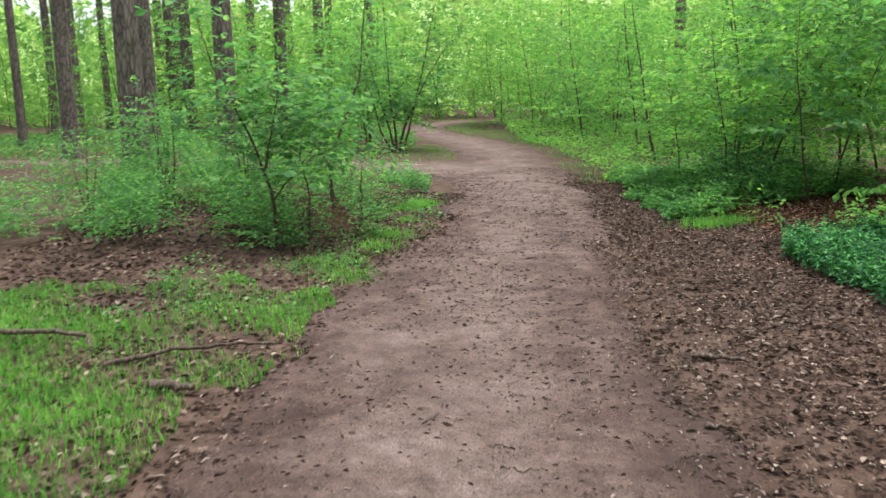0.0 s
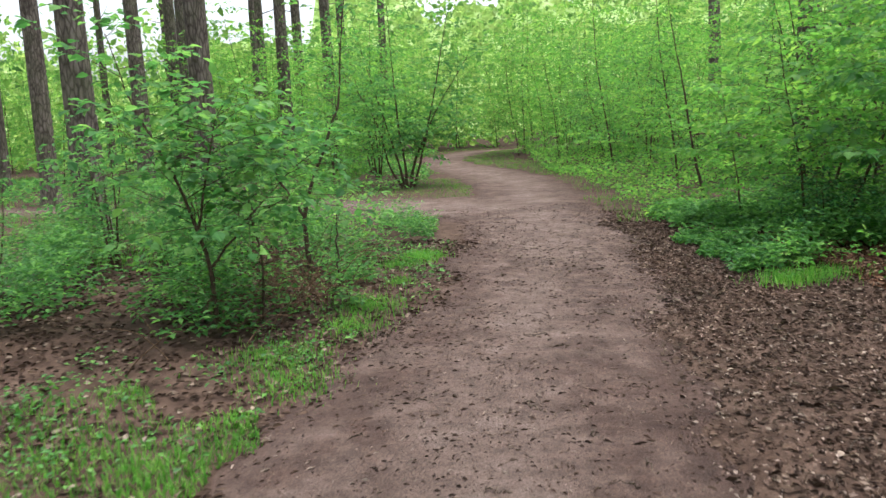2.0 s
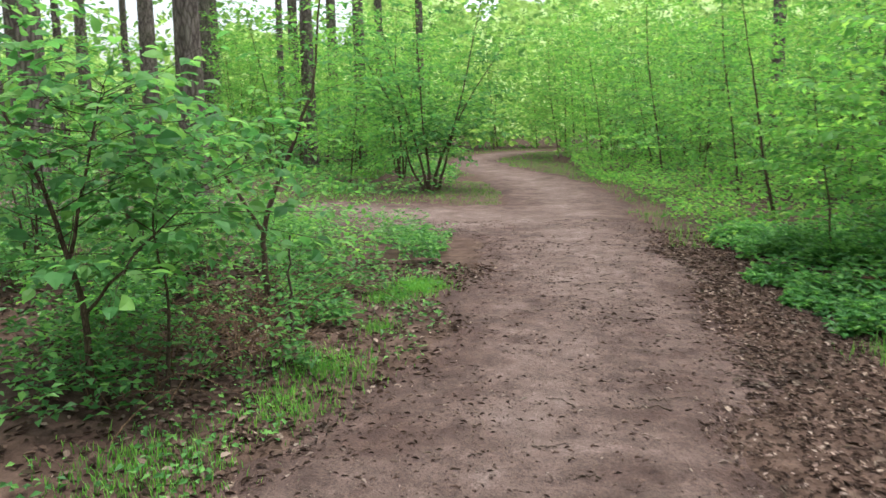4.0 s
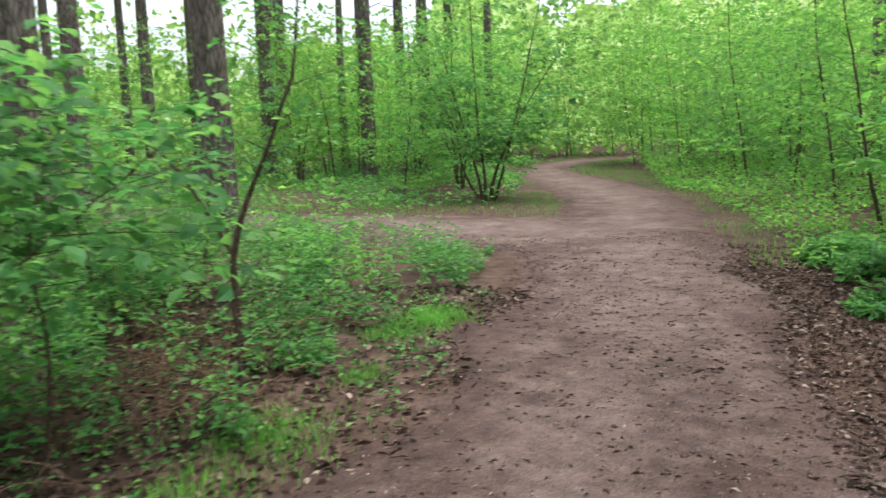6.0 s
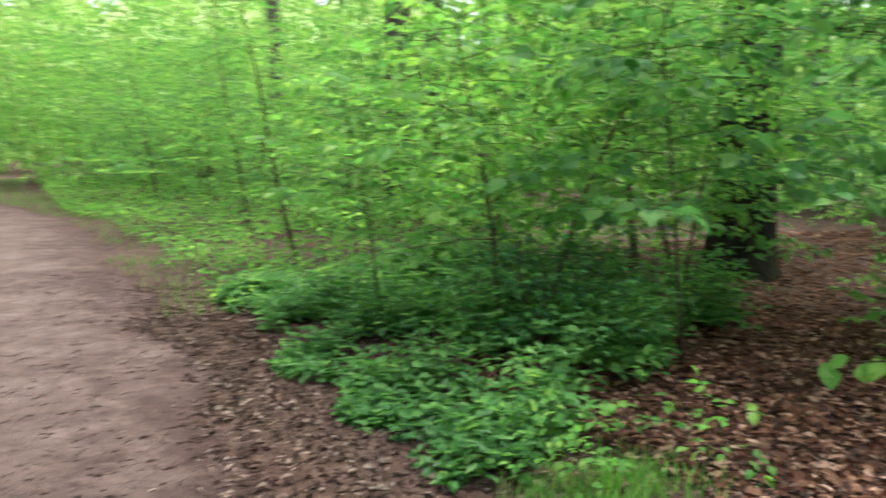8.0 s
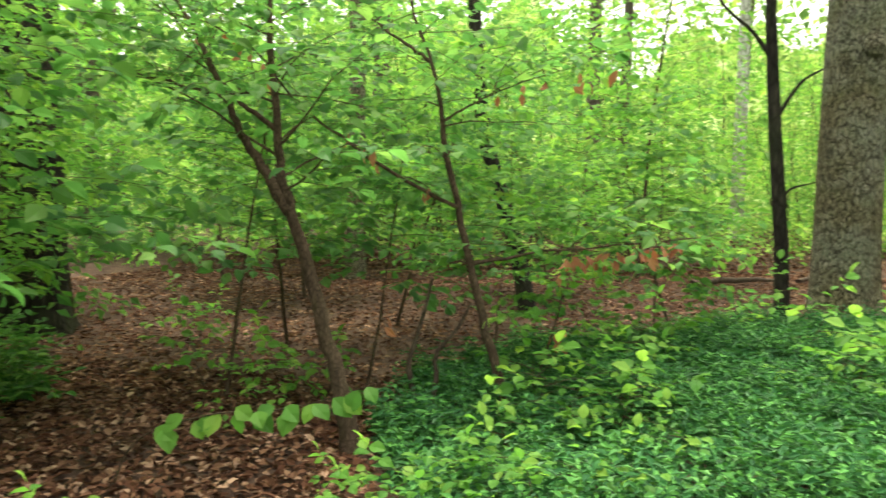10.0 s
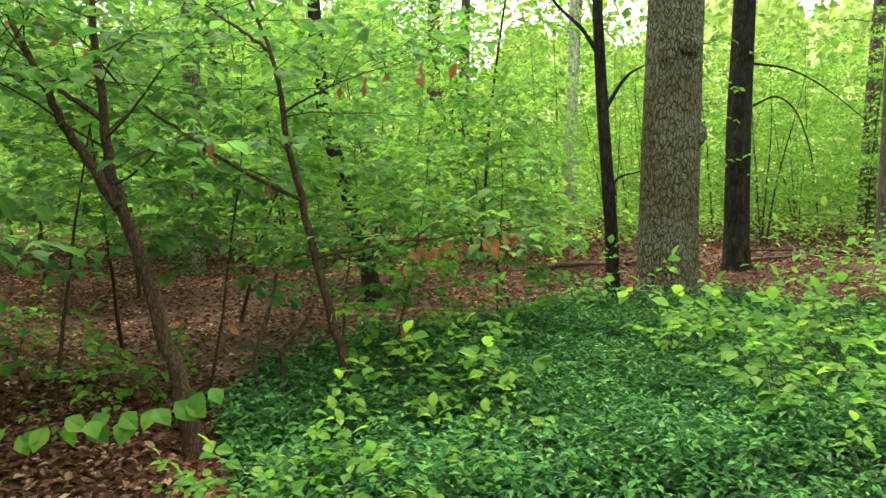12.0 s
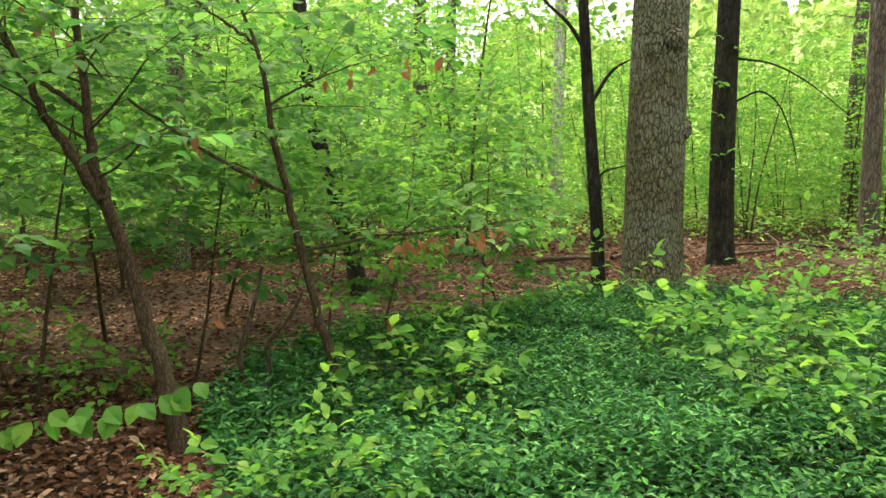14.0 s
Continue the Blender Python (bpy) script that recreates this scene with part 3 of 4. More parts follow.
# ---- saplings and shrubs with their own shapes ----
left = thing("sapling", -1.86, 9.17, "slender leaning sapling with bright green leaves at the path", "sapling")
bush(left, 2.4, lines=[([(-1.86, 9.17, 0.0), (-1.90, 9.25, 0.49), (-2.03, 9.32, 0.91), (-2.20, 9.37, 1.30), (-2.47, 9.45, 1.80), (-2.63, 9.51, 2.3)], 0.022),
                       ([(-1.98, 9.30, 0.80), (-1.87, 9.40, 1.39), (-1.80, 9.45, 1.7)], 0.012), ([(-1.9, 9.25, 0.5), (-1.6, 9.5, 0.9), (-1.3, 9.9, 1.25)], 0.011)],
     reach=1.25, branches=24, first=0.3, fine=True, leaf=0.1, gap=0.065)
low = thing("sapling", -1.59, 9.5, "small thin sapling beside the larger one", "sapling")
bush(low, 1.2, lines=[([(-1.59, 9.5, 0.0), (-1.59, 9.58, 0.56), (-1.68, 9.64, 0.93), (-1.6, 9.7, 1.3)], 0.012)], reach=0.8, branches=16, first=0.35, leaf=0.085)
fork = thing("sapling", -1.57, 11.36, "forked dark-stemmed sapling with sparse leaves", "sapling")
bush(fork, 2.4, lines=[([(-1.57, 11.36, 0.0), (-1.61, 11.43, 0.62), (-1.49, 11.51, 1.04), (-1.33, 11.59, 1.48), (-1.22, 11.66, 1.83), (-1.18, 11.73, 2.4), (-1.1, 11.8, 3.0)], 0.026),
                       ([(-1.61, 11.43, 0.62), (-1.87, 11.47, 1.01), (-2.09, 11.49, 1.27), (-2.38, 11.49, 1.45)], 0.018)], reach=1.0, branches=17, first=0.35, leaf=0.08)
right = thing("sapling", 3.93, 16.5, "thin leaning sapling at the edge of the path", "sapling")
bush(right, 3.2, lines=[([(3.93, 16.5, 0.0), (3.81, 16.57, 0.54), (3.72, 16.66, 1.12), (3.62, 16.78, 1.95), (3.49, 16.89, 2.73), (3.4, 17, 3.6)], 0.028)], reach=1.5, branches=30, first=0.25, leaf=0.1, foliage=M_leaf_light)
many = thing("shrub", -1.35, 21.93, "many-stemmed shrub on a grassy island in the path", "shrub")
bush(many, 3.8, lines=[([(-1.44, 21.92, 0), (-1.55, 21.99, 0.54), (-1.86, 22.13, 1.59), (-2.4, 22.32, 3.4)], 0.035), ([(-1.39, 21.92, 0), (-1.41, 22.01, 0.54), (-1.55, 22.16, 1.58), (-1.7, 22.4, 4.2)], 0.04),
                       ([(-1.28, 21.93, 0), (-1.21, 22.02, 0.53), (-0.81, 22.22, 1.57), (-0.3, 22.5, 4.0)], 0.045), ([(-1.21, 21.94, 0), (-1.07, 22.03, 0.53), (-0.75, 22.23, 1.57), (0.14, 22.53, 3.0)], 0.035),
                       ([(-1.46, 21.92, 0), (-1.78, 21.97, 0.54), (-2.07, 22.11, 1.59), (-2.92, 22.27, 3.0)], 0.03)], reach=1.9, branches=26, first=0.42, leaf=0.13, gap=0.07)
fa = thing("young_tree", 5.15, 9.83, "forked young tree with smooth brown bark and broad leaves", "tree")
bush(fa, 4, lines=[([(5.15, 9.8, 0.0), (5.18, 9.88, 0.37), (5.21, 9.98, 0.68), (5.26, 10.13, 1.13), (5.31, 10.27, 1.49), (5.34, 10.3, 1.74), (5.39, 10.37, 2.23), (5.42, 10.39, 2.52), (5.45, 10.45, 3.6)], 0.054),
                   ([(5.27, 10.21, 1.30), (5.29, 10.36, 1.52), (5.32, 10.51, 1.73), (5.34, 10.62, 1.95), (5.39, 10.81, 2.29), (5.42, 10.96, 2.52), (5.45, 11.2, 3.2)], 0.034),
                   ([(5.33, 10.29, 1.73), (5.31, 10.44, 1.84), (5.32, 10.59, 1.91), (5.34, 10.82, 1.97), (5.35, 11.09, 2.04), (5.3, 11.6, 2.1)], 0.017)], reach=1.5, branches=15, first=0.45, fine=True, leaf=0.1, gap=0.065)
fb = thing("young_tree", 5.76, 9.04, "slender young tree with a long branch of withered leaves", "tree")
bush(fb, 4, lines=[([(5.76, 9.04, 0.0), (5.79, 9.13, 0.34), (5.85, 9.27, 0.79), (5.91, 9.39, 1.25), (5.96, 9.51, 1.71), (5.99, 9.55, 1.97), (6.02, 9.61, 2.2), (6.08, 9.75, 2.57), (6.15, 9.9, 3.6)], 0.034),
                   ([(5.9, 9.41, 1.33), (5.86, 9.84, 1.55), (5.83, 10.11, 1.74), (5.79, 10.35, 1.91), (5.75, 10.58, 2.2), (5.72, 10.85, 2.37), (5.7, 11.04, 2.44)], 0.013),
                   ([(5.97, 9.52, 1.84), (5.97, 9.33, 1.95), (6.0, 9.14, 2.04), (6.05, 8.68, 2.19)], 0.009),
                   ([(6.02, 9.61, 2.2), (6.03, 9.77, 2.31), (6.07, 10.01, 2.48), (6.1, 10.15, 2.6)], 0.013),
                   ([(5.87, 9.32, 1.0), (6.05, 9.0, 1.06), (6.25, 8.6, 1.1), (6.4, 8.0, 1.16)], 0.012)], reach=1.2, branches=11, first=0.38, fine=True, leaf=0.095, gap=0.065)
twig = Wood()
twig.limb(smooth_line(np.array([(5.87, 9.28, 0.82), (5.75, 9.46, 0.93), (5.65, 9.79, 0.97), (5.6, 9.99, 0.88), (5.5, 10.31, 0.62)]) - np.array(fb.location), 24), 0.006 * np.linspace(1, 0.3, 24), 5)
twig.part("dead_twig", M_dry, fb, "thin pale arching dead twig")
wither = Leaves()
for a, b, n in [((5.88, 9.55, 1.38), (5.75, 10.58, 2.14), 9), ((5.7, 10.6, 2.2), (5.6, 10.9, 2.35), 6), ((6.0, 9.2, 2.0), (6.05, 8.55, 2.12), 9), ((6.15, 8.85, 1.0), (6.4, 8.05, 1.1), 36), ((6.2, 9.1, 0.55), (6.4, 8.7, 0.5), 6), ((5.7, 9.75, 0.7), (5.72, 9.85, 0.6), 3)]:
    k = rng.uniform(0, 1, (n, 1))
    wither.add((1 - k) * np.array(a) + k * np.array(b) - np.array(fb.location) + rng.normal(0, 0.03, (n, 3)), rng.normal(0, 0.4, (n, 3)) + np.array([0, 0, -1]), rng.normal(0, 1, (n, 3)), rng.uniform(0.06, 0.11, n))
wither.part("withered_leaves", M_brown_leaf, fb, "hanging pinkish-brown withered leaves", 0.5, True)
dead = thing("dead_sapling", 5.86, 9.64, "bare twisted dead sapling among ground cover", "sapling")
wood = Wood()
o = np.array(dead.location)
for line in ([(5.85, 9.64, -0.02), (5.87, 9.65, 0.18), (5.89, 9.7, 0.38), (5.91, 9.66, 0.51), (5.93, 9.6, 0.74), (5.95, 9.57, 0.9)], [(5.86, 9.64, 0.02), (5.88, 9.55, 0.13), (5.9, 9.52, 0.31), (5.92, 9.55, 0.43), (5.94, 9.4, 0.61), (5.96, 9.33, 0.76)], [(5.86, 9.65, 0.16), (5.85, 9.71, 0.1), (5.85, 9.78, 0.02)]):
    k = np.linspace(0, len(line) - 1, 12)
    wood.limb(np.stack([np.interp(k, range(len(line)), (np.array(line) - o)[:, i]) for i in range(3)], 1), 0.023 * np.linspace(1, 0.4, 12), 6, 0.06)
wood.part("stem", M_dead, dead)

# ---- saplings of the wood, in a few shapes ----
FOREST = "leafy young tree of the forest undergrowth"


def young(height, branches, reach, mat, first=0.1, stems=1, leaf=0.115, label=FOREST, name="young_tree", gap=0.08, twig_gap=0.16):
    e = thing(name, 0, -60, label, "tree", "young trees of the undergrowth", z=0)
    return bush(e, height, stems, 0.16, reach, leaf, 0.022, first, branches, gap, twig_gap, foliage=mat, rise=0.4, twig_len=0.6)


# the last shape has the lighter leaf colour to brighten a shaded spot
shapes = [young(5.2, 40, 2.3, M_leaf), young(4.4, 38, 2.1, M_leaf_light), young(3.0, 30, 1.6, M_leaf, 0.08), young(6.2, 44, 2.5, M_leaf_light, 0.12), young(2.2, 14, 1.2, M_leaf, 0.08, 3), young(4.8, 17, 1.9, M_leaf_light, 0.1, 3), young(4.6, 48, 1.9, M_leaf_light, 0.22)]
spots = []


def beech(height, branches, reach, mat, first, leaf=0.1):
    e = thing("beech_sapling", 0, -60, "broad-leaved young beech with layered hanging sprays", "sapling", "broad-leaved saplings of the wood", z=0)
    return bush(e, height, 1, 0.2, reach, leaf, 0.016, first, branches, 0.06, 0.11, foliage=mat, fine=True, rise=0.35, twig_len=0.42)


layered = [beech(3.2, 34, 1.35, M_leaf, 0.3, 0.115), beech(3.0, 34, 1.3, M_leaf_light, 0.3, 0.11), beech(3.6, 32, 1.6, M_leaf, 0.32, 0.115), beech(2.8, 32, 1.25, M_leaf_light, 0.32)]


def plant(region, count, kinds, keep=lambda x, y: True, apart=1.1, scale=(0.8, 1.2), clear=1.6):
    (x0, x1), (y0, y1) = region
    tries = 0
    while count and tries < 3000:
        tries += 1
        x, y = rng.uniform(x0, x1), rng.uniform(y0, y1)
        if off_path(x, y) < clear or not keep(x, y) or any(math.hypot(x - a, y - b) < apart for a, b in spots):
            continue
        spots.append((x, y))
        count -= 1
        k = rng.uniform(*scale)
        copy_thing(shapes[rng.choice(kinds)], pose(x, y, height_at(x, y), 0, 0, rng.uniform(0, 360)) @ Matrix.Scale(k, 4))


toward_birch = lambda x, y: x > 27.5 or abs(y - 8.56 + 0.152 * (x - 1.27)) > 0.05 * x
open_view = lambda x, y: not (x < 10.5 and 1.5 < y < 13.2)
plant(((3.3, 7.5), (13.6, 36)), 28, [0, 1, 2, 3, 5], open_view, 1.1, clear=2.3)
plant(((6.5, 14), (13, 38)), 26, [0, 1, 3, 5], open_view, 1.5)
plant(((11.5, 27), (-10, 22)), 28, [0, 1, 3, 5], lambda x, y: toward_birch(x, y) and not (x < 19 and -2 < y < 5.2) and not (x < 15.5 and 5 < y < 13), 1.5)
plant(((-9, -1.7), (18.5, 40)), 30, [1, 3, 4, 5], lambda x, y: not (y < 27 and x < -3.6) and math.hypot(x + 1.35, y - 21.9) > 2.8, 1.3)
plant(((14, 24), (7.5, 20)), 14, [3, 1], toward_birch, apart=1.5, scale=(1.2, 1.6))
plant(((23, 33), (3, 16)), 10, [3, 1], toward_birch, apart=1.6, scale=(1.4, 1.9))
plant(((19, 30), (-9, 8)), 18, [1, 3, 5], toward_birch, apart=1.3, scale=(0.9, 1.4))
plant(((-24, -9), (26, 46)), 16, [1, 3, 5], apart=2.2)
plant(((-5.5, -2.6), (10.2, 13.2)), 5, [4], apart=1.0, scale=(0.5, 0.8), clear=1.0)
plant(((-4, 10), (37, 46)), 20, [1, 3, 5], apart=1.4, scale=(1, 1.4))
plant(((-7, -3), (-10, 2)), 5, [0, 3], apart=2)
plant(((4, 10), (-12, 0)), 8, [0, 3], apart=2)
for x, y, k, i in [(4.5, 12.7, 0.95, 6), (5.7, 14.7, 1.0, 1), (5.8, 13.2, 1.0, 6), (4.9, 14.2, 0.9, 6), (5.0, 15.6, 0.8, 1), (2.0, 34.6, 1.0, 3), (2.7, 36.2, 1.2, 3), (2.9, 32.8, 1.0, 1), (5.2, 12.1, 0.75, 6), (6.6, 13.6, 0.9, 6), (3.0, 29.5, 0.9, 1), (11.2, 13.6, 1.1, 1), (15.5, 11.5, 1.1, 3), (17.5, 6.6, 1.0, 1), (10.6, 12.2, 0.9, 6)]:
    copy_thing(shapes[i], pose(x, y, height_at(x, y), 0, 0, 70 * x) @ Matrix.Scale(k, 4))
for x, y, k, i in [(3.85, 12.3, 1.0, 3), (4.6, 11.5, 1.0, 0), (3.5, 13.4, 0.8, 3), (7.9, 11.3, 1.0, 2), (9.0, 10.6, 1.05, 1), (6.5, 9.0, 0.58, 1), (7.0, 9.35, 0.7, 0),
                   (7.7, 8.15, 0.72, 0), (8.6, 7.9, 0.85, 1), (11.4, 9.2, 1.15, 2), (13.5, 12.4, 1.2, 0), (6.5, 10.15, 0.85, 0), (6.1, 11.0, 0.9, 2), (10.2, 11.9, 1.1, 1)]:
    copy_thing(layered[i], pose(x, y, height_at(x, y), 0, 0, 97 * x + 41 * y) @ Matrix.Scale(k, 4))
for i, e in enumerate(layered):
    e.matrix_world = pose(14.2 + 1.4 * i, 12.5 - i, height_at(14, 12))
for e in shapes:
    e.matrix_world = pose(18 + 3 * shapes.index(e), 40, height_at(18, 40))

# ---- low seedlings with broad leaves ----
def seedling(height, mat, leaf=0.085, stems=2, label="low seedling with broad fresh leaves"):
    e = thing("seedling", 0, -60, label, "seedling", "low seedlings on the forest floor", z=0)
    return bush(e, height, stems, 0.5, 0.45, leaf, 0.006, 0.4, 5, 0.08, 0.12, foliage=mat, fine=True, rise=0.3, twig_len=0.2)


seeds = [seedling(0.5, M_leaf_light, 0.105, 1), seedling(0.62, M_leaf_light, 0.11, 2), seedling(0.75, M_leaf_light, 0.1, 2), seedling(0.95, M_leaf_light, 0.09, 2)]
for x, y, k, s in [(5.75, 8.86, 0.85, 1), (5.2, 8.99, 0.7, 0), (4.42, 8.9, 0.65, 0), (4.29, 8.76, 0.6, 1), (4.4, 8.62, 0.65, 0), (4.41, 9.28, 0.6, 1), (5.62, 8.47, 0.8, 1), (4.46, 8.45, 0.6, 0),
                   (4.86, 8.22, 0.6, 0), (6.91, 7.0, 1.0, 1), (8.01, 7.04, 1.2, 0), (7.31, 6.53, 0.9, 1), (6.02, 6.57, 1.0, 2), (5.22, 6.78, 0.85, 1), (7.33, 6.07, 1.0, 2), (7.5, 5.51, 1.0, 1), (5.26, 6.5, 0.9, 2),
                   (6.97, 5.53, 0.9, 3), (4.6, 6.75, 0.6, 0), (4.35, 9.52, 0.5, 0), (4.15, 9.3, 0.5, 1), (8.0, 8.09, 0.9, 1), (6.82, 8.85, 0.9, 0), (7.36, 8.4, 0.9, 2), (5.66, 8.97, 0.9, 0),
                   (6.34, 11.23, 0.8, 1), (6.19, 10.58, 0.8, 0), (6.01, 10.44, 0.7, 1), (7.81, 12.13, 0.8, 2), (5.48, 10.6, 0.5, 0), (9.42, 7.07, 1.1, 2), (3.3, 10.75, 0.6, 2), (3.7, 10.3, 0.6, 0), (3.0, 10.5, 0.45, 1),
                   (6.4, 5.9, 1.0, 2), (8.6, 5.0, 1.1, 3), (9.6, 4.2, 1.2, 3), (11.5, 2.8, 1.2, 3),
                   (-1.3, 12.7, 0.7, 3), (-1.8, 13.4, 0.9, 3), (-2.3, 12.9, 1.0, 3), (-1.6, 14.3, 0.8, 3), (-2.2, 14.8, 0.9, 3), (-2.9, 13.8, 1.0, 3), (-1.2, 13.4, 0.7, 2), (-2.7, 15.4, 0.9, 3), (-2.2, 11.9, 0.8, 3), (-2.7, 10.9, 0.9, 3), (-2.4, 10.1, 0.8, 2)]:
    copy_thing(seeds[s], pose(x, y, height_at(x, y), 0, 0, 137 * (x + y)) @ Matrix.Scale(k, 4))
for i, e in enumerate(seeds):
    e.matrix_world = pose(8.0 + 0.9 * i, 3.4, height_at(8.0 + 0.9 * i, 3.4))

shoot = thing("low_shoot", 4.45, 10.75, "arching low shoot with a row of broad pale leaves", "shoot")
sw, sl = Wood(), Leaves()
bend = smooth_line(np.array([(4.45, 10.75, 0.0), (4.46, 10.6, 0.28), (4.47, 10.25, 0.42), (4.48, 10.0, 0.45), (4.49, 9.78, 0.5), (4.5, 9.5, 0.6)]) - np.array(shoot.location), 40)
sw.limb(bend, 0.006 * np.linspace(1, 0.3, 40), 5)
for i in [i for i in range(9, 40) if i % 3]:
    sl.add(bend[i] + rng.normal(0, 0.012, 3), (rng.normal(-0.35, 0.25), (-1) ** (i // 2) * 0.55 + rng.normal(-0.1, 0.2), rng.normal(-0.6, 0.2)), (rng.normal(-0.7, 0.2), rng.normal(0, 0.25), 1), 0.11 * rng.uniform(0.8, 1.15))
sw.part("stem", M_stem, shoot)
sl.part("leaves", M_leaf_light, shoot, "", 0.8, True)

# ---- ground plants and litter ----
def inside(x, y, poly):
    c = np.zeros(np.shape(x), bool)
    for (ax, ay), (bx, by) in zip(poly, poly[1:] + poly[:1]):
        c ^= ((ay > y) != (by > y)) & (x < (bx - ax) * (y - ay) / (by - ay + 1e-9) + ax)
    return c


def scatter(n, x0, x1, y0, y1, keep):
    x, y = rng.uniform(x0, x1, n), rng.uniform(y0, y1, n)
    k = keep(x, y)
    return x[k], y[k]


def flat_leaves(name, x, y, size, mat, label, category, lift=0.012, tilt=0.35, width=0.6, rise=None, down=0.0, z0=None, oval=False):
    n = len(x)
    z = (height_at(x, y) if z0 is None else z0) + lift + (rng.uniform(0, 1, n) * rise if rise is not None else 0)
    a = rng.uniform(0, 6.28, n)
    lv = Leaves()
    lv.add(np.stack([x, y, z], 1), np.stack([np.cos(a), np.sin(a), rng.normal(down, tilt * 0.6, n)], 1), unit(np.array([0, 0, 1]) + rng.normal(0, tilt, (n, 3))), size * rng.uniform(0.6, 1.3, n))
    ob = lv.part(name, mat, None, "", width, oval=oval)
    return tagged(ob, label, category, kind="stuff")


COVER = [(3.1, 9.0), (4.3, 9.35), (5.2, 9.75), (6.4, 9.75), (7.2, 9.6), (8.1, 9.0), (9.3, 7.8), (10.4, 7.1), (10.2, 5.3), (9.0, 4.0), (7.0, 2.0), (4.5, 1.5), (3.1, 4)]


def whorls(name, x, y, tall, leaf, mat, label, category, levels=3, width=0.5, oval=False):
    """Upright shoots, each with crossed pairs of leaves up its stem."""
    n = len(x)
    lv = Leaves()
    ground, a0 = height_at(x, y), rng.uniform(0, 6.28, n)
    lean = rng.normal(0, 0.22, (n, 2)) * tall[:, None]
    for i in range(levels):
        u = 0.35 + 0.65 * i / (levels - 1)
        for side in (0, np.pi):
            a = a0 + side + 1.57 * i + rng.normal(0, 0.3, n)
            lv.add(np.stack([x + lean[:, 0] * u, y + lean[:, 1] * u, ground + tall * u], 1), np.stack([np.cos(a), np.sin(a), rng.normal(-0.1 + 0.4 * (i == levels - 1), 0.25, n)], 1),
                   unit(np.array([0, 0, 1]) + rng.normal(0, 0.3, (n, 3))), leaf * (1.15 - 0.3 * u) * rng.uniform(0.7, 1.25, n))
    return tagged(lv.part(name, mat, None, "", width, oval=oval), label, category, kind="stuff")


x, y = scatter(44000, 3, 10.8, 1.5, 10, lambda x, y: inside(x + 0.15 * ripple(2 * x, 2 * y), y + 0.15 * ripple(2 * y, 2 * x), COVER) & (rng.uniform(0, 1, len(x)) < np.clip(1.55 - (x - 4) / 8, 0.5, 1) * np.clip(0.8 + 0.45 * ripple(3.2 * x, 2.8 * y), 0.25, 1)))
whorls("ground_cover", x, y, np.clip(0.2 + 0.07 * ripple(2.5 * x, 2.5 * y) + 0.05 * ripple(6 * x, 5 * y), 0.06, 0.4) * rng.uniform(0.5, 1.25, len(x)), 0.062, M_cover, "dense carpet of dark glossy periwinkle leaves", "ground cover", 4, 0.46)
x, y = scatter(10500, 2.3, 6.2, 10.3, 15.0, lambda x, y: (off_path(x, y) > 0.15) & (x > 2.6 + 0.15 * ripple(x * 2, y * 2)) & (x + 0.3 * ripple(x, y) < 5.6) & (y > 10.8 + 0.4 * (x - 2.8) + 0.25 * ripple(3 * x, 2 * y)) & (rng.uniform(0, 1, len(x)) < 0.4 + 0.8 * ripple(2.6 * x, 2.8 * y)))
whorls("bramble_patch", x, y, np.clip(0.1 + 0.25 * (x - 2.6), 0.08, 0.4) * (1 + 0.35 * ripple(2 * x, 2 * y)) * rng.uniform(0.6, 1.2, len(x)), 0.072, M_bramble, "low bramble and nettle shoots at the path's edge", "brambles", 3, 0.62, True)
x, y = scatter(22000, -5.5, -0.4, 8.0, 17.5, lambda x, y: (off_path(x, y) > np.where(y > 11.5, 0.3, 0.75) + 0.3 * ripple(2 * x, 2 * y)) & (y > 8.7 + 0.25 * ripple(2 * x, x)) & (rng.uniform(0, 1, len(x)) < 0.22 + 0.6 * ripple(2.4 * x, 2.6 * y)))
whorls("bramble_patch", x, y, np.clip(0.1 + 0.3 * off_path(x, y), 0.1, 0.5) * (1 + 0.4 * ripple(2 * x, 2 * y)) * rng.uniform(0.6, 1.2, len(x)), 0.06, M_bramble, "tangled brambles and weeds round the saplings", "brambles", 3, 0.6)
x, y = scatter(40000, 2.2, 9, 14.5, 36, lambda x, y: (off_path(x, y) > 0.5) & (rng.uniform(0, 1, len(x)) < 0.5 + 0.4 * ripple(2 * x, 2 * y)))
flat_leaves("undergrowth", x, y, 0.085, M_leaf_light, "low green weeds along the path", "undergrowth", 0.03, 0.45, 0.6, np.clip(0.08 + 0.13 * off_path(x, y), 0.08, 0.5))
x, y = scatter(30000, -14, -1, 17.5, 40, lambda x, y: (off_path(x, y) > 0.4) & (rng.uniform(0, 1, len(x)) < 0.35 + 0.5 * ripple(x, y)))
flat_leaves("undergrowth", x, y, 0.12, M_leaf, "low weeds between the tall trees", "undergrowth", 0.03, 0.45, 0.6, np.full(len(x), 0.25))
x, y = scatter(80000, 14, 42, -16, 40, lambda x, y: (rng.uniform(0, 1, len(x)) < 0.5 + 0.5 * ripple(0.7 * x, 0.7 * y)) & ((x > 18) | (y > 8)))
flat_leaves("undergrowth", x, y, 0.15, M_leaf_far, "low growth deep in the wood, its brightness put into the leaf colour", "undergrowth", 0.03, 0.45, 0.6, 0.7 + 0.45 * ripple(1.1 * x, 1.3 * y))

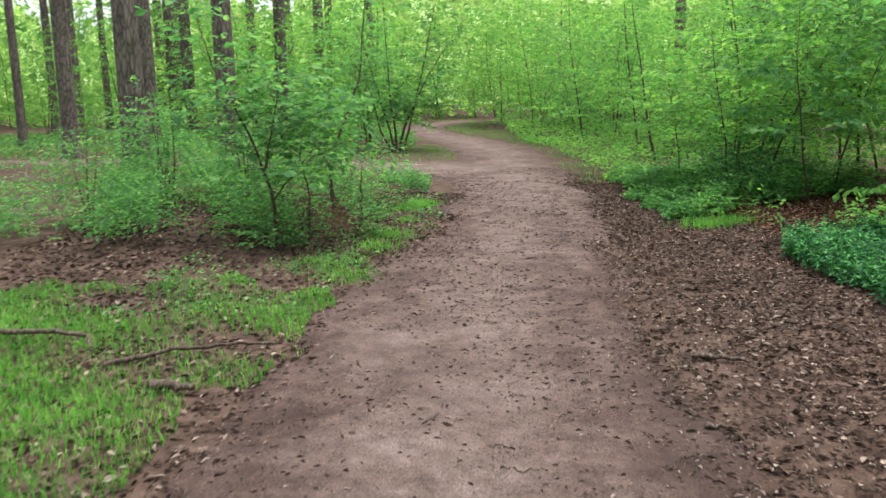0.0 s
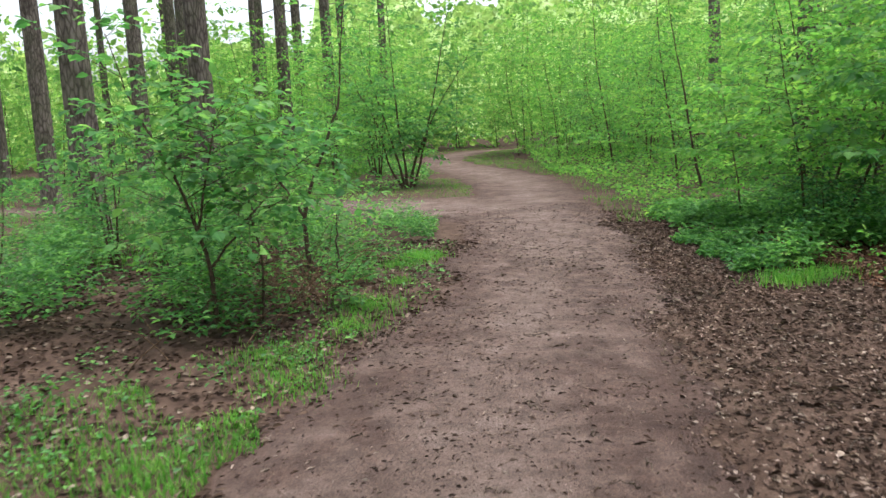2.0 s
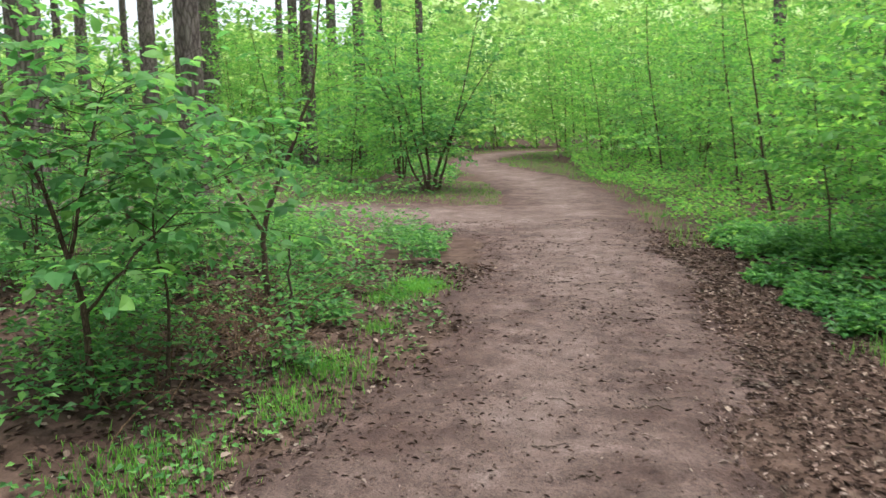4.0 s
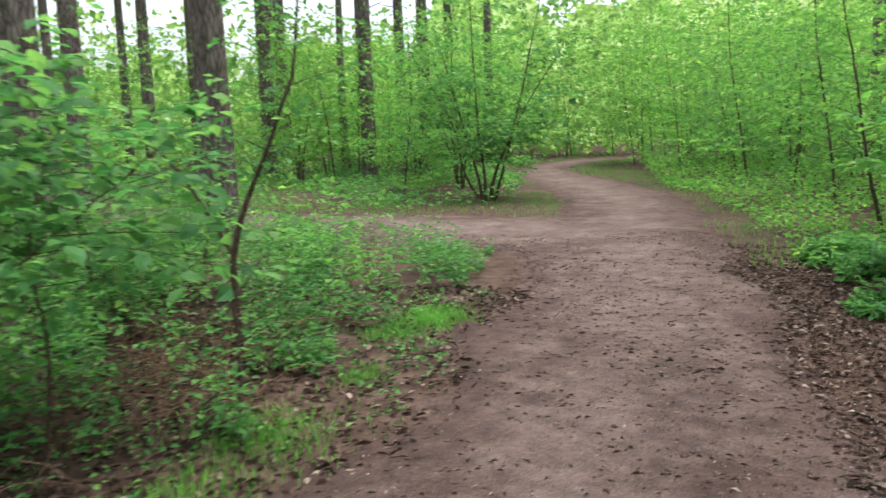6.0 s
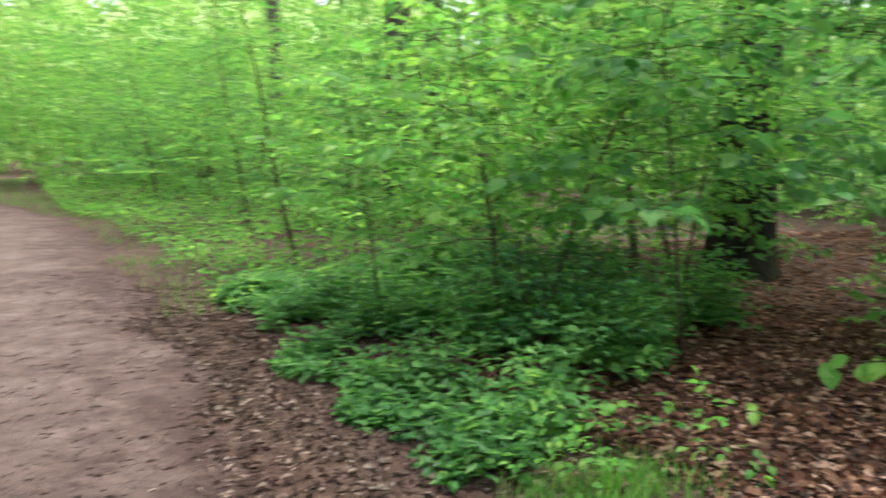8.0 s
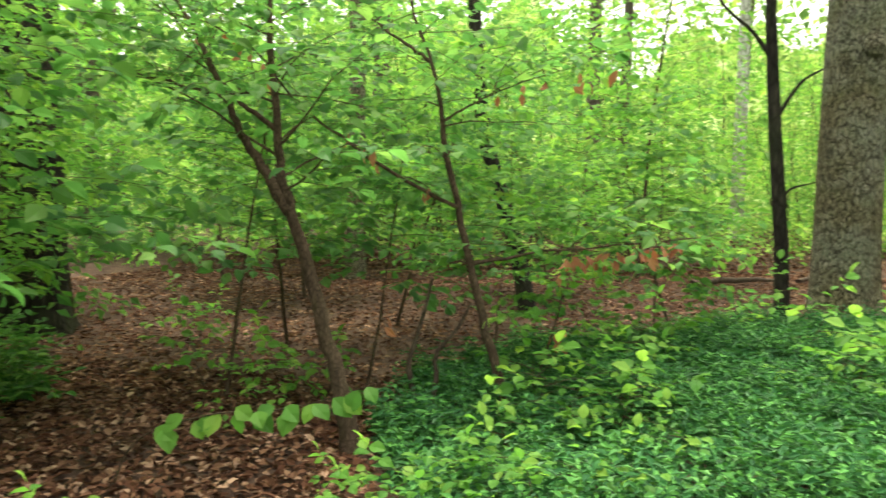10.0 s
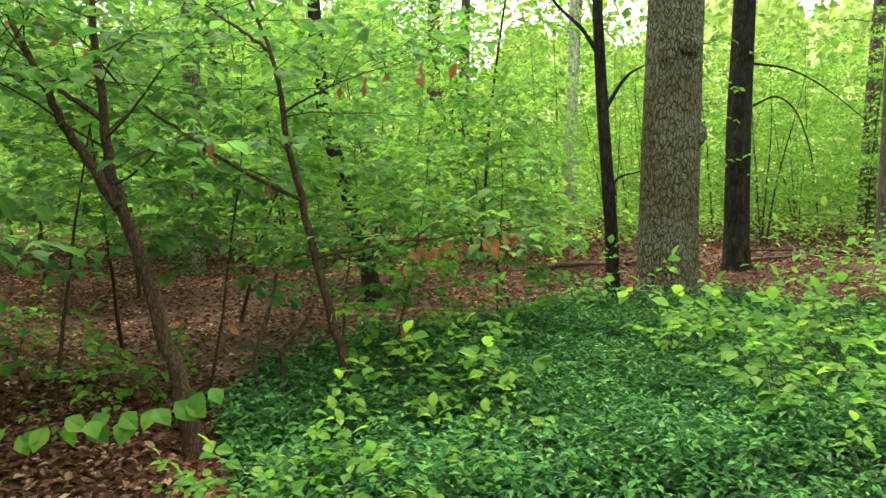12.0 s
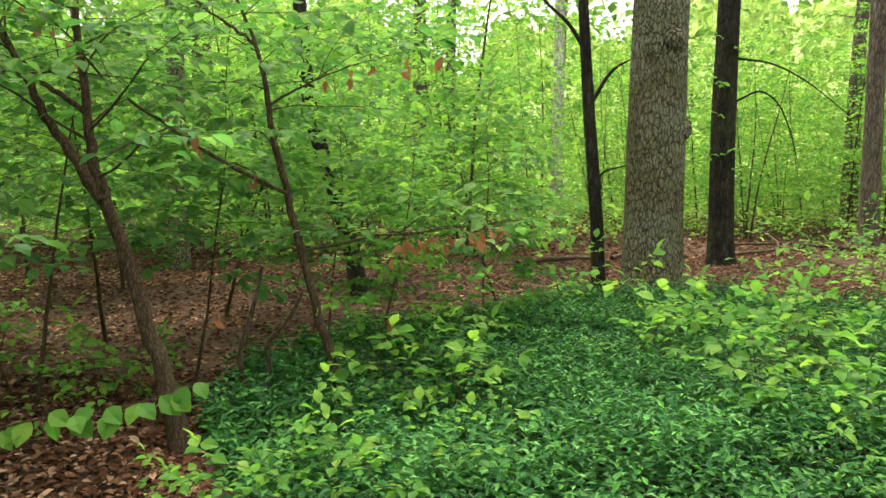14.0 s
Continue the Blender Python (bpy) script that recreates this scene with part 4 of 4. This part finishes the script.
x, y = scatter(14000, 1.6, 4.2, 2, 16, lambda x, y: (off_path(x, y) > -0.2) & ~inside(x, y, COVER))
flat_leaves("leaf_litter", x, y, 0.045, M_dark_litter, "darker dead leaves between path and wood", "leaf litter", 0.012, 0.35, 0.55, oval=True)
x, y = scatter(60000, 3.4, 16, 2, 16, lambda x, y: (off_path(x, y) > -0.25) & ~inside(x, y, COVER))
flat_leaves("leaf_litter", x, y, 0.06, M_litter, "brown dead leaves covering the forest floor", "leaf litter", 0.012, 0.3, 0.55)
x, y = scatter(34000, 15, 32, -8, 16, lambda x, y: rng.uniform(0, 1, len(x)) < 1.2 - (x - 15) / 20)
flat_leaves("leaf_litter", x, y, 0.1, M_litter, "brown dead leaves deep in the wood", "leaf litter", 0.015, 0.35, 0.55)
x, y = scatter(10000, 3.4, 6.8, 9.0, 12.6, lambda x, y: (off_path(x, y) > 0.1) & ~inside(x, y, COVER))
flat_leaves("leaf_litter", x, y, 0.055, M_litter, "broad brown dead leaves under the young trees", "leaf litter", 0.02, 0.45, 0.6, oval=True)
edge_of_path = lambda x, y: off_path(x, y) > -1.2 * rng.uniform(0, 1, len(x)) ** 2.4 + 0.12 * ripple(2 * x, 2 * y)
x, y = scatter(20000, 0.3, 3.8, -1, 15, edge_of_path)
flat_leaves("leaf_litter", x, y, 0.022 + 0.034 * rng.uniform(0, 1, len(x)), M_dark_litter, "dead leaves strewn along the path's edge", "leaf litter", 0.01, 0.4, 0.6, oval=True)
# smaller, darker crumbs among the dead leaves at the path's edge
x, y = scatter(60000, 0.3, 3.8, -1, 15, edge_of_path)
flat_leaves("fine_litter", x, y, 0.012 + 0.028 * rng.uniform(0, 1, len(x)) ** 2, M_crumb, "small dark leaf crumbs beside the path", "leaf litter", 0.014, 0.4, 0.5)
x, y = scatter(30000, -4.5, 0.2, 2, 13.5, lambda x, y: (off_path(x, y) > -0.7 * rng.uniform(0, 1, len(x)) ** 2 + 0.2 * ripple(2 * x, 2 * y)) & (rng.uniform(0, 1, len(x)) < 0.7 + 0.4 * ripple(1.3 * x, 1.7 * y)))
flat_leaves("leaf_litter", x, y, 0.05, M_dark_litter, "dead leaves under the saplings by the path", "leaf litter", 0.01, 0.4, 0.6, oval=True)
x, y = scatter(11000, -3.2, 0.2, 6.5, 13.2, lambda x, y: (off_path(x, y) > 0.05) & (off_path(x, y) < 1.8) & (rng.uniform(0, 1, len(x)) < 0.3 + 0.55 * ripple(2.3 * x, 2.1 * y)))
flat_leaves("weeds", x, y, 0.04, M_bramble, "small low weeds along the path's edge", "weeds", 0.015, 0.4, 0.6, np.full(len(x), 0.07))
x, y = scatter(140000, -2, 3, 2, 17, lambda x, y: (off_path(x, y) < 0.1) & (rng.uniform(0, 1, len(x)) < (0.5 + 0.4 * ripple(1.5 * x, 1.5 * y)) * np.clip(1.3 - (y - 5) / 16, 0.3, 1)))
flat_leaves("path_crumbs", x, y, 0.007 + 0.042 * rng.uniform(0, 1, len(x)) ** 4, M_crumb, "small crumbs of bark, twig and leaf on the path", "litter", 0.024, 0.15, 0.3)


def grass_blades(x, y, length, label):
    n = len(x)
    z = height_at(x, y)
    a = rng.uniform(0, 6.28, n)
    tip = np.stack([np.cos(a), np.sin(a), np.zeros(n)], 1) * rng.uniform(0.2, 0.8, (n, 1)) + np.array([0, 0, 1])
    p = np.stack([x, y, z - 0.005], 1)
    L = (length * rng.uniform(0.5, 1.3, n))[:, None]
    s = np.stack([-np.sin(a), np.cos(a), np.zeros(n)], 1) * 0.003
    mid = p + L * 0.55 * unit(tip + np.array([0, 0, 0.6]))
    v = np.stack([p - s, p + s, mid + s * 0.8, mid - s * 0.8, p + L * unit(tip)], 1).reshape(-1, 3)
    k = np.arange(n)[:, None] * 5
    return tagged(mesh_part("grass", v, [np.array([[0, 1, 2, 3]]) + k, np.array([[3, 2, 4]]) + k], M_grass, None, "", False), label, "grass", kind="stuff")


x, y = scatter(230000, -8, -0.6, 0.0, 8.0, lambda x, y: (rng.uniform(0, 1, len(x)) < np.clip((x + 8) / 3.5, 0, 1) * np.clip(y / 2, 0, 1)) & (off_path(x, y) > 0.1 + 0.25 * ripple(2 * x, 2 * y)) & (y < 7.6 + 0.3 * ripple(3 * x, y)) & (rng.uniform(0, 1, len(x)) < 0.55 + 0.6 * ripple(1.1 * x, 1.9 * y)))
grass_blades(x, y, 0.065, "short fresh grass beside the path")
tx, ty = [], []
for cx, cy, r, n in [(-0.5, 12.35, 0.26, 1700), (-0.7, 11.9, 0.25, 600), (-0.8, 9.95, 0.35, 900), (-0.85, 9.3, 0.3, 500), (-1.25, 8.5, 0.4, 900), (-0.62, 10.9, 0.16, 250), (-1.0, 7.9, 0.3, 500)]:
    tx.append(rng.normal(cx, r * 0.5, n))
    ty.append(rng.normal(cy, r * 0.6, n))
right_tufts = [rng.normal((2.9, 10.35), (0.17, 0.16), (620, 2)), rng.normal((3.25, 10.45), (0.14, 0.12), (260, 2))]
grass_blades(np.concatenate(right_tufts)[:, 0], np.concatenate(right_tufts)[:, 1], 0.11, "taller tufts of grass among the dead leaves")
grass_blades(np.concatenate(tx), np.concatenate(ty), 0.06, "tufts of fresh grass at the path's edge")
x, y = scatter(12000, -4, 0.5, 17.5, 24, lambda x, y: (off_path(x, y) > 0.05) & (rng.uniform(0, 1, len(x)) < 0.7 + 0.4 * ripple(x, y)))
grass_blades(x, y, 0.06, "grass on the island under the shrub")
x, y = scatter(90000, -4, 8, 14.5, 44, lambda x, y: (off_path(x, y) > 0.05) & ((x > 0.3) | (y > 26)) & (off_path(x, y) < 1.8) & (rng.uniform(0, 1, len(x)) < 0.6 + 0.4 * ripple(x, y)))
grass_blades(x, y, 0.09, "grass verge along the bend of the path")
x, y = scatter(75000, -16, -3, 12, 32, lambda x, y: (off_path(x, y) > 0.1) & (rng.uniform(0, 1, len(x)) < 0.4 + 0.6 * ripple(0.6 * x, 0.6 * y)))
grass_blades(x, y, 0.19, "thin grass in the glade between the tall trees")


# ---- sticks ----
def stick(pts, r, label, name="fallen_branch"):
    e = thing(name, pts[0][0], pts[0][1], label, "branch")
    q = np.array([(a - pts[0][0], b - pts[0][1], c) for a, b, c in pts], float)
    k = np.linspace(0, len(q) - 1, len(q) * 4)
    line = np.stack([np.interp(k, range(len(q)), q[:, i]) for i in range(3)], 1)
    line[1:-1] += rng.normal(0, 0.006, (len(line) - 2, 3))
    w = Wood()
    w.limb(line, r * np.linspace(1, 0.45, len(k)), 7, 0.06)
    w.part("branch", M_dead, e)


stick([(-3.3, 6.22, 0.05), (-2.8, 6.15, 0.06), (-2.45, 6.05, 0.08), (-2.36, 5.92, 0.02)], 0.022, "dark fallen branch lying in the grass")
stick([(-2.16, 5.63, 0.02), (-1.8, 5.8, 0.05), (-1.5, 5.92, 0.05), (-1.22, 5.98, 0.03)], 0.016, "thin dark stick lying in the grass")
stick([(1.32, 5.69, 0.03), (1.6, 5.61, 0.03)], 0.022, "short brown piece of dead wood on the path", "wood_piece")
for i in range(110):
    cx, cy = rng.uniform(-0.6, 3.0), rng.uniform(2, 14)
    a, ln = rng.uniform(0, 6.28), rng.uniform(0.06, 0.22)
    stick([(cx, cy, 0.03), (cx + ln * 0.5 * math.cos(a), cy + ln * 0.5 * math.sin(a), 0.034), (cx + ln * math.cos(a + 0.3), cy + ln * math.sin(a + 0.3), 0.03)], 0.004, "small brown twig on the path", "twig")
stick([(-1.75, 5.25, 0.04), (-1.6, 5.2, 0.05), (-1.5, 5.2, 0.04)], 0.035, "rotten brown piece of wood in the grass", "wood_piece")
stick([(1.08, 4.72, 0.03), (1.19, 4.7, 0.03)], 0.016, "pale wood chip on the path", "wood_chip")
stick([(-1.12, 10.38, 0.0), (-1.12, 10.38, 0.4), (-1.1, 10.37, 0.75)], 0.012, "upright pale dead stalk", "dead_stalk")

dry = thing("dry_brambles", -1.2, 10.5, "tangle of dry brown bramble stems beside the path", "brambles", kind="stuff")
tangle = Wood()
for _ in range(230):
    p = np.array([rng.normal(-0.35, 0.45), rng.normal(0.0, 0.8), 0.0])
    a = rng.uniform(0, 6.28)
    if off_path(p[0] - 1.2, p[1] + 10.5) < 0.7:
        continue
    tangle.limb(curve_line(p, (np.cos(a), np.sin(a), rng.uniform(0.6, 2.5)), rng.uniform(0.35, 0.9), 6, (0, 0, -1.2), 0.12), 0.0045 * np.linspace(1, 0.4, 7), 4)
tangle.part("stems", M_dry, dry)
# dark-leaved shrub added to stand for the deep shade behind the brambles
shade = thing("shade_shrub", 3.9, 12.0, "dense low dark-leaved shrub added for the shade behind the brambles", "shrub")
bush(shade, 0.9, 4, 0.5, 0.7, 0.06, 0.012, 0.15, 12, 0.05, 0.09, foliage=M_cover, twig_len=0.3)
for pts, r in [([(15.2, 3.4, 0.06), (15.8, 2.2, 0.1), (16.2, 1.0, 0.08)], 0.032), ([(15.0, 2.6, 0.05), (16.4, 2.0, 0.16), (17.4, 1.9, 0.3)], 0.035), ([(16.0, 0.2, 0.06), (16.9, 1.6, 0.12), (17.2, 2.8, 0.06)], 0.04),
               ([(13.2, 7.3, 0.08), (13.6, 6.6, 0.12), (14.0, 6.0, 0.08)], 0.055), ([(14.5, 5.6, 0.05), (15.4, 5.0, 0.12), (16.2, 4.9, 0.1)], 0.04)]:
    stick(pts, r, "fallen dead branch on the leaf litter")

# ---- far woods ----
# ring wall behind the far leaves, glowing to fill their gaps
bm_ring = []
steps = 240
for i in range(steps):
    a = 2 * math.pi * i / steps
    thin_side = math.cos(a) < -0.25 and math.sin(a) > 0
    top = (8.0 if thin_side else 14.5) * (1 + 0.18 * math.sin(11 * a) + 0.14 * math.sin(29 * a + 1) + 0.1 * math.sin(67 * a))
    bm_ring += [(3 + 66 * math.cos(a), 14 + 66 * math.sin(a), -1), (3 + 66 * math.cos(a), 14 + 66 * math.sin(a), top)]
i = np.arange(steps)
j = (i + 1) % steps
tagged(mesh_part("backdrop", bm_ring, [np.stack([2 * i, 2 * j, 2 * j + 1, 2 * i + 1], 1)], M_distance), "glowing backdrop ring coloured as pale green, hazy distant woodland", "woods", kind="structure")
n = 130000
a, r = rng.uniform(0, 6.28, n), rng.uniform(30, 62, n)
cx, cy = 3 + r * np.cos(a), 14 + r * np.sin(a)
lump = ripple(0.35 * cx, 0.35 * cy) + ripple(1.1 * cx, 0.9 * cy)
thin = (np.cos(a) < -0.25) & (np.sin(a) > 0)
z = rng.uniform(0.0, 1, n) ** 1.25 * (11 + 2.5 * lump) * np.where(thin, 0.62, 1.0) * np.where((cx > 18) & (cy > 3), 1.4, 1.0)
k = (off_path(cx, cy) > 1.5) & (z > 0)
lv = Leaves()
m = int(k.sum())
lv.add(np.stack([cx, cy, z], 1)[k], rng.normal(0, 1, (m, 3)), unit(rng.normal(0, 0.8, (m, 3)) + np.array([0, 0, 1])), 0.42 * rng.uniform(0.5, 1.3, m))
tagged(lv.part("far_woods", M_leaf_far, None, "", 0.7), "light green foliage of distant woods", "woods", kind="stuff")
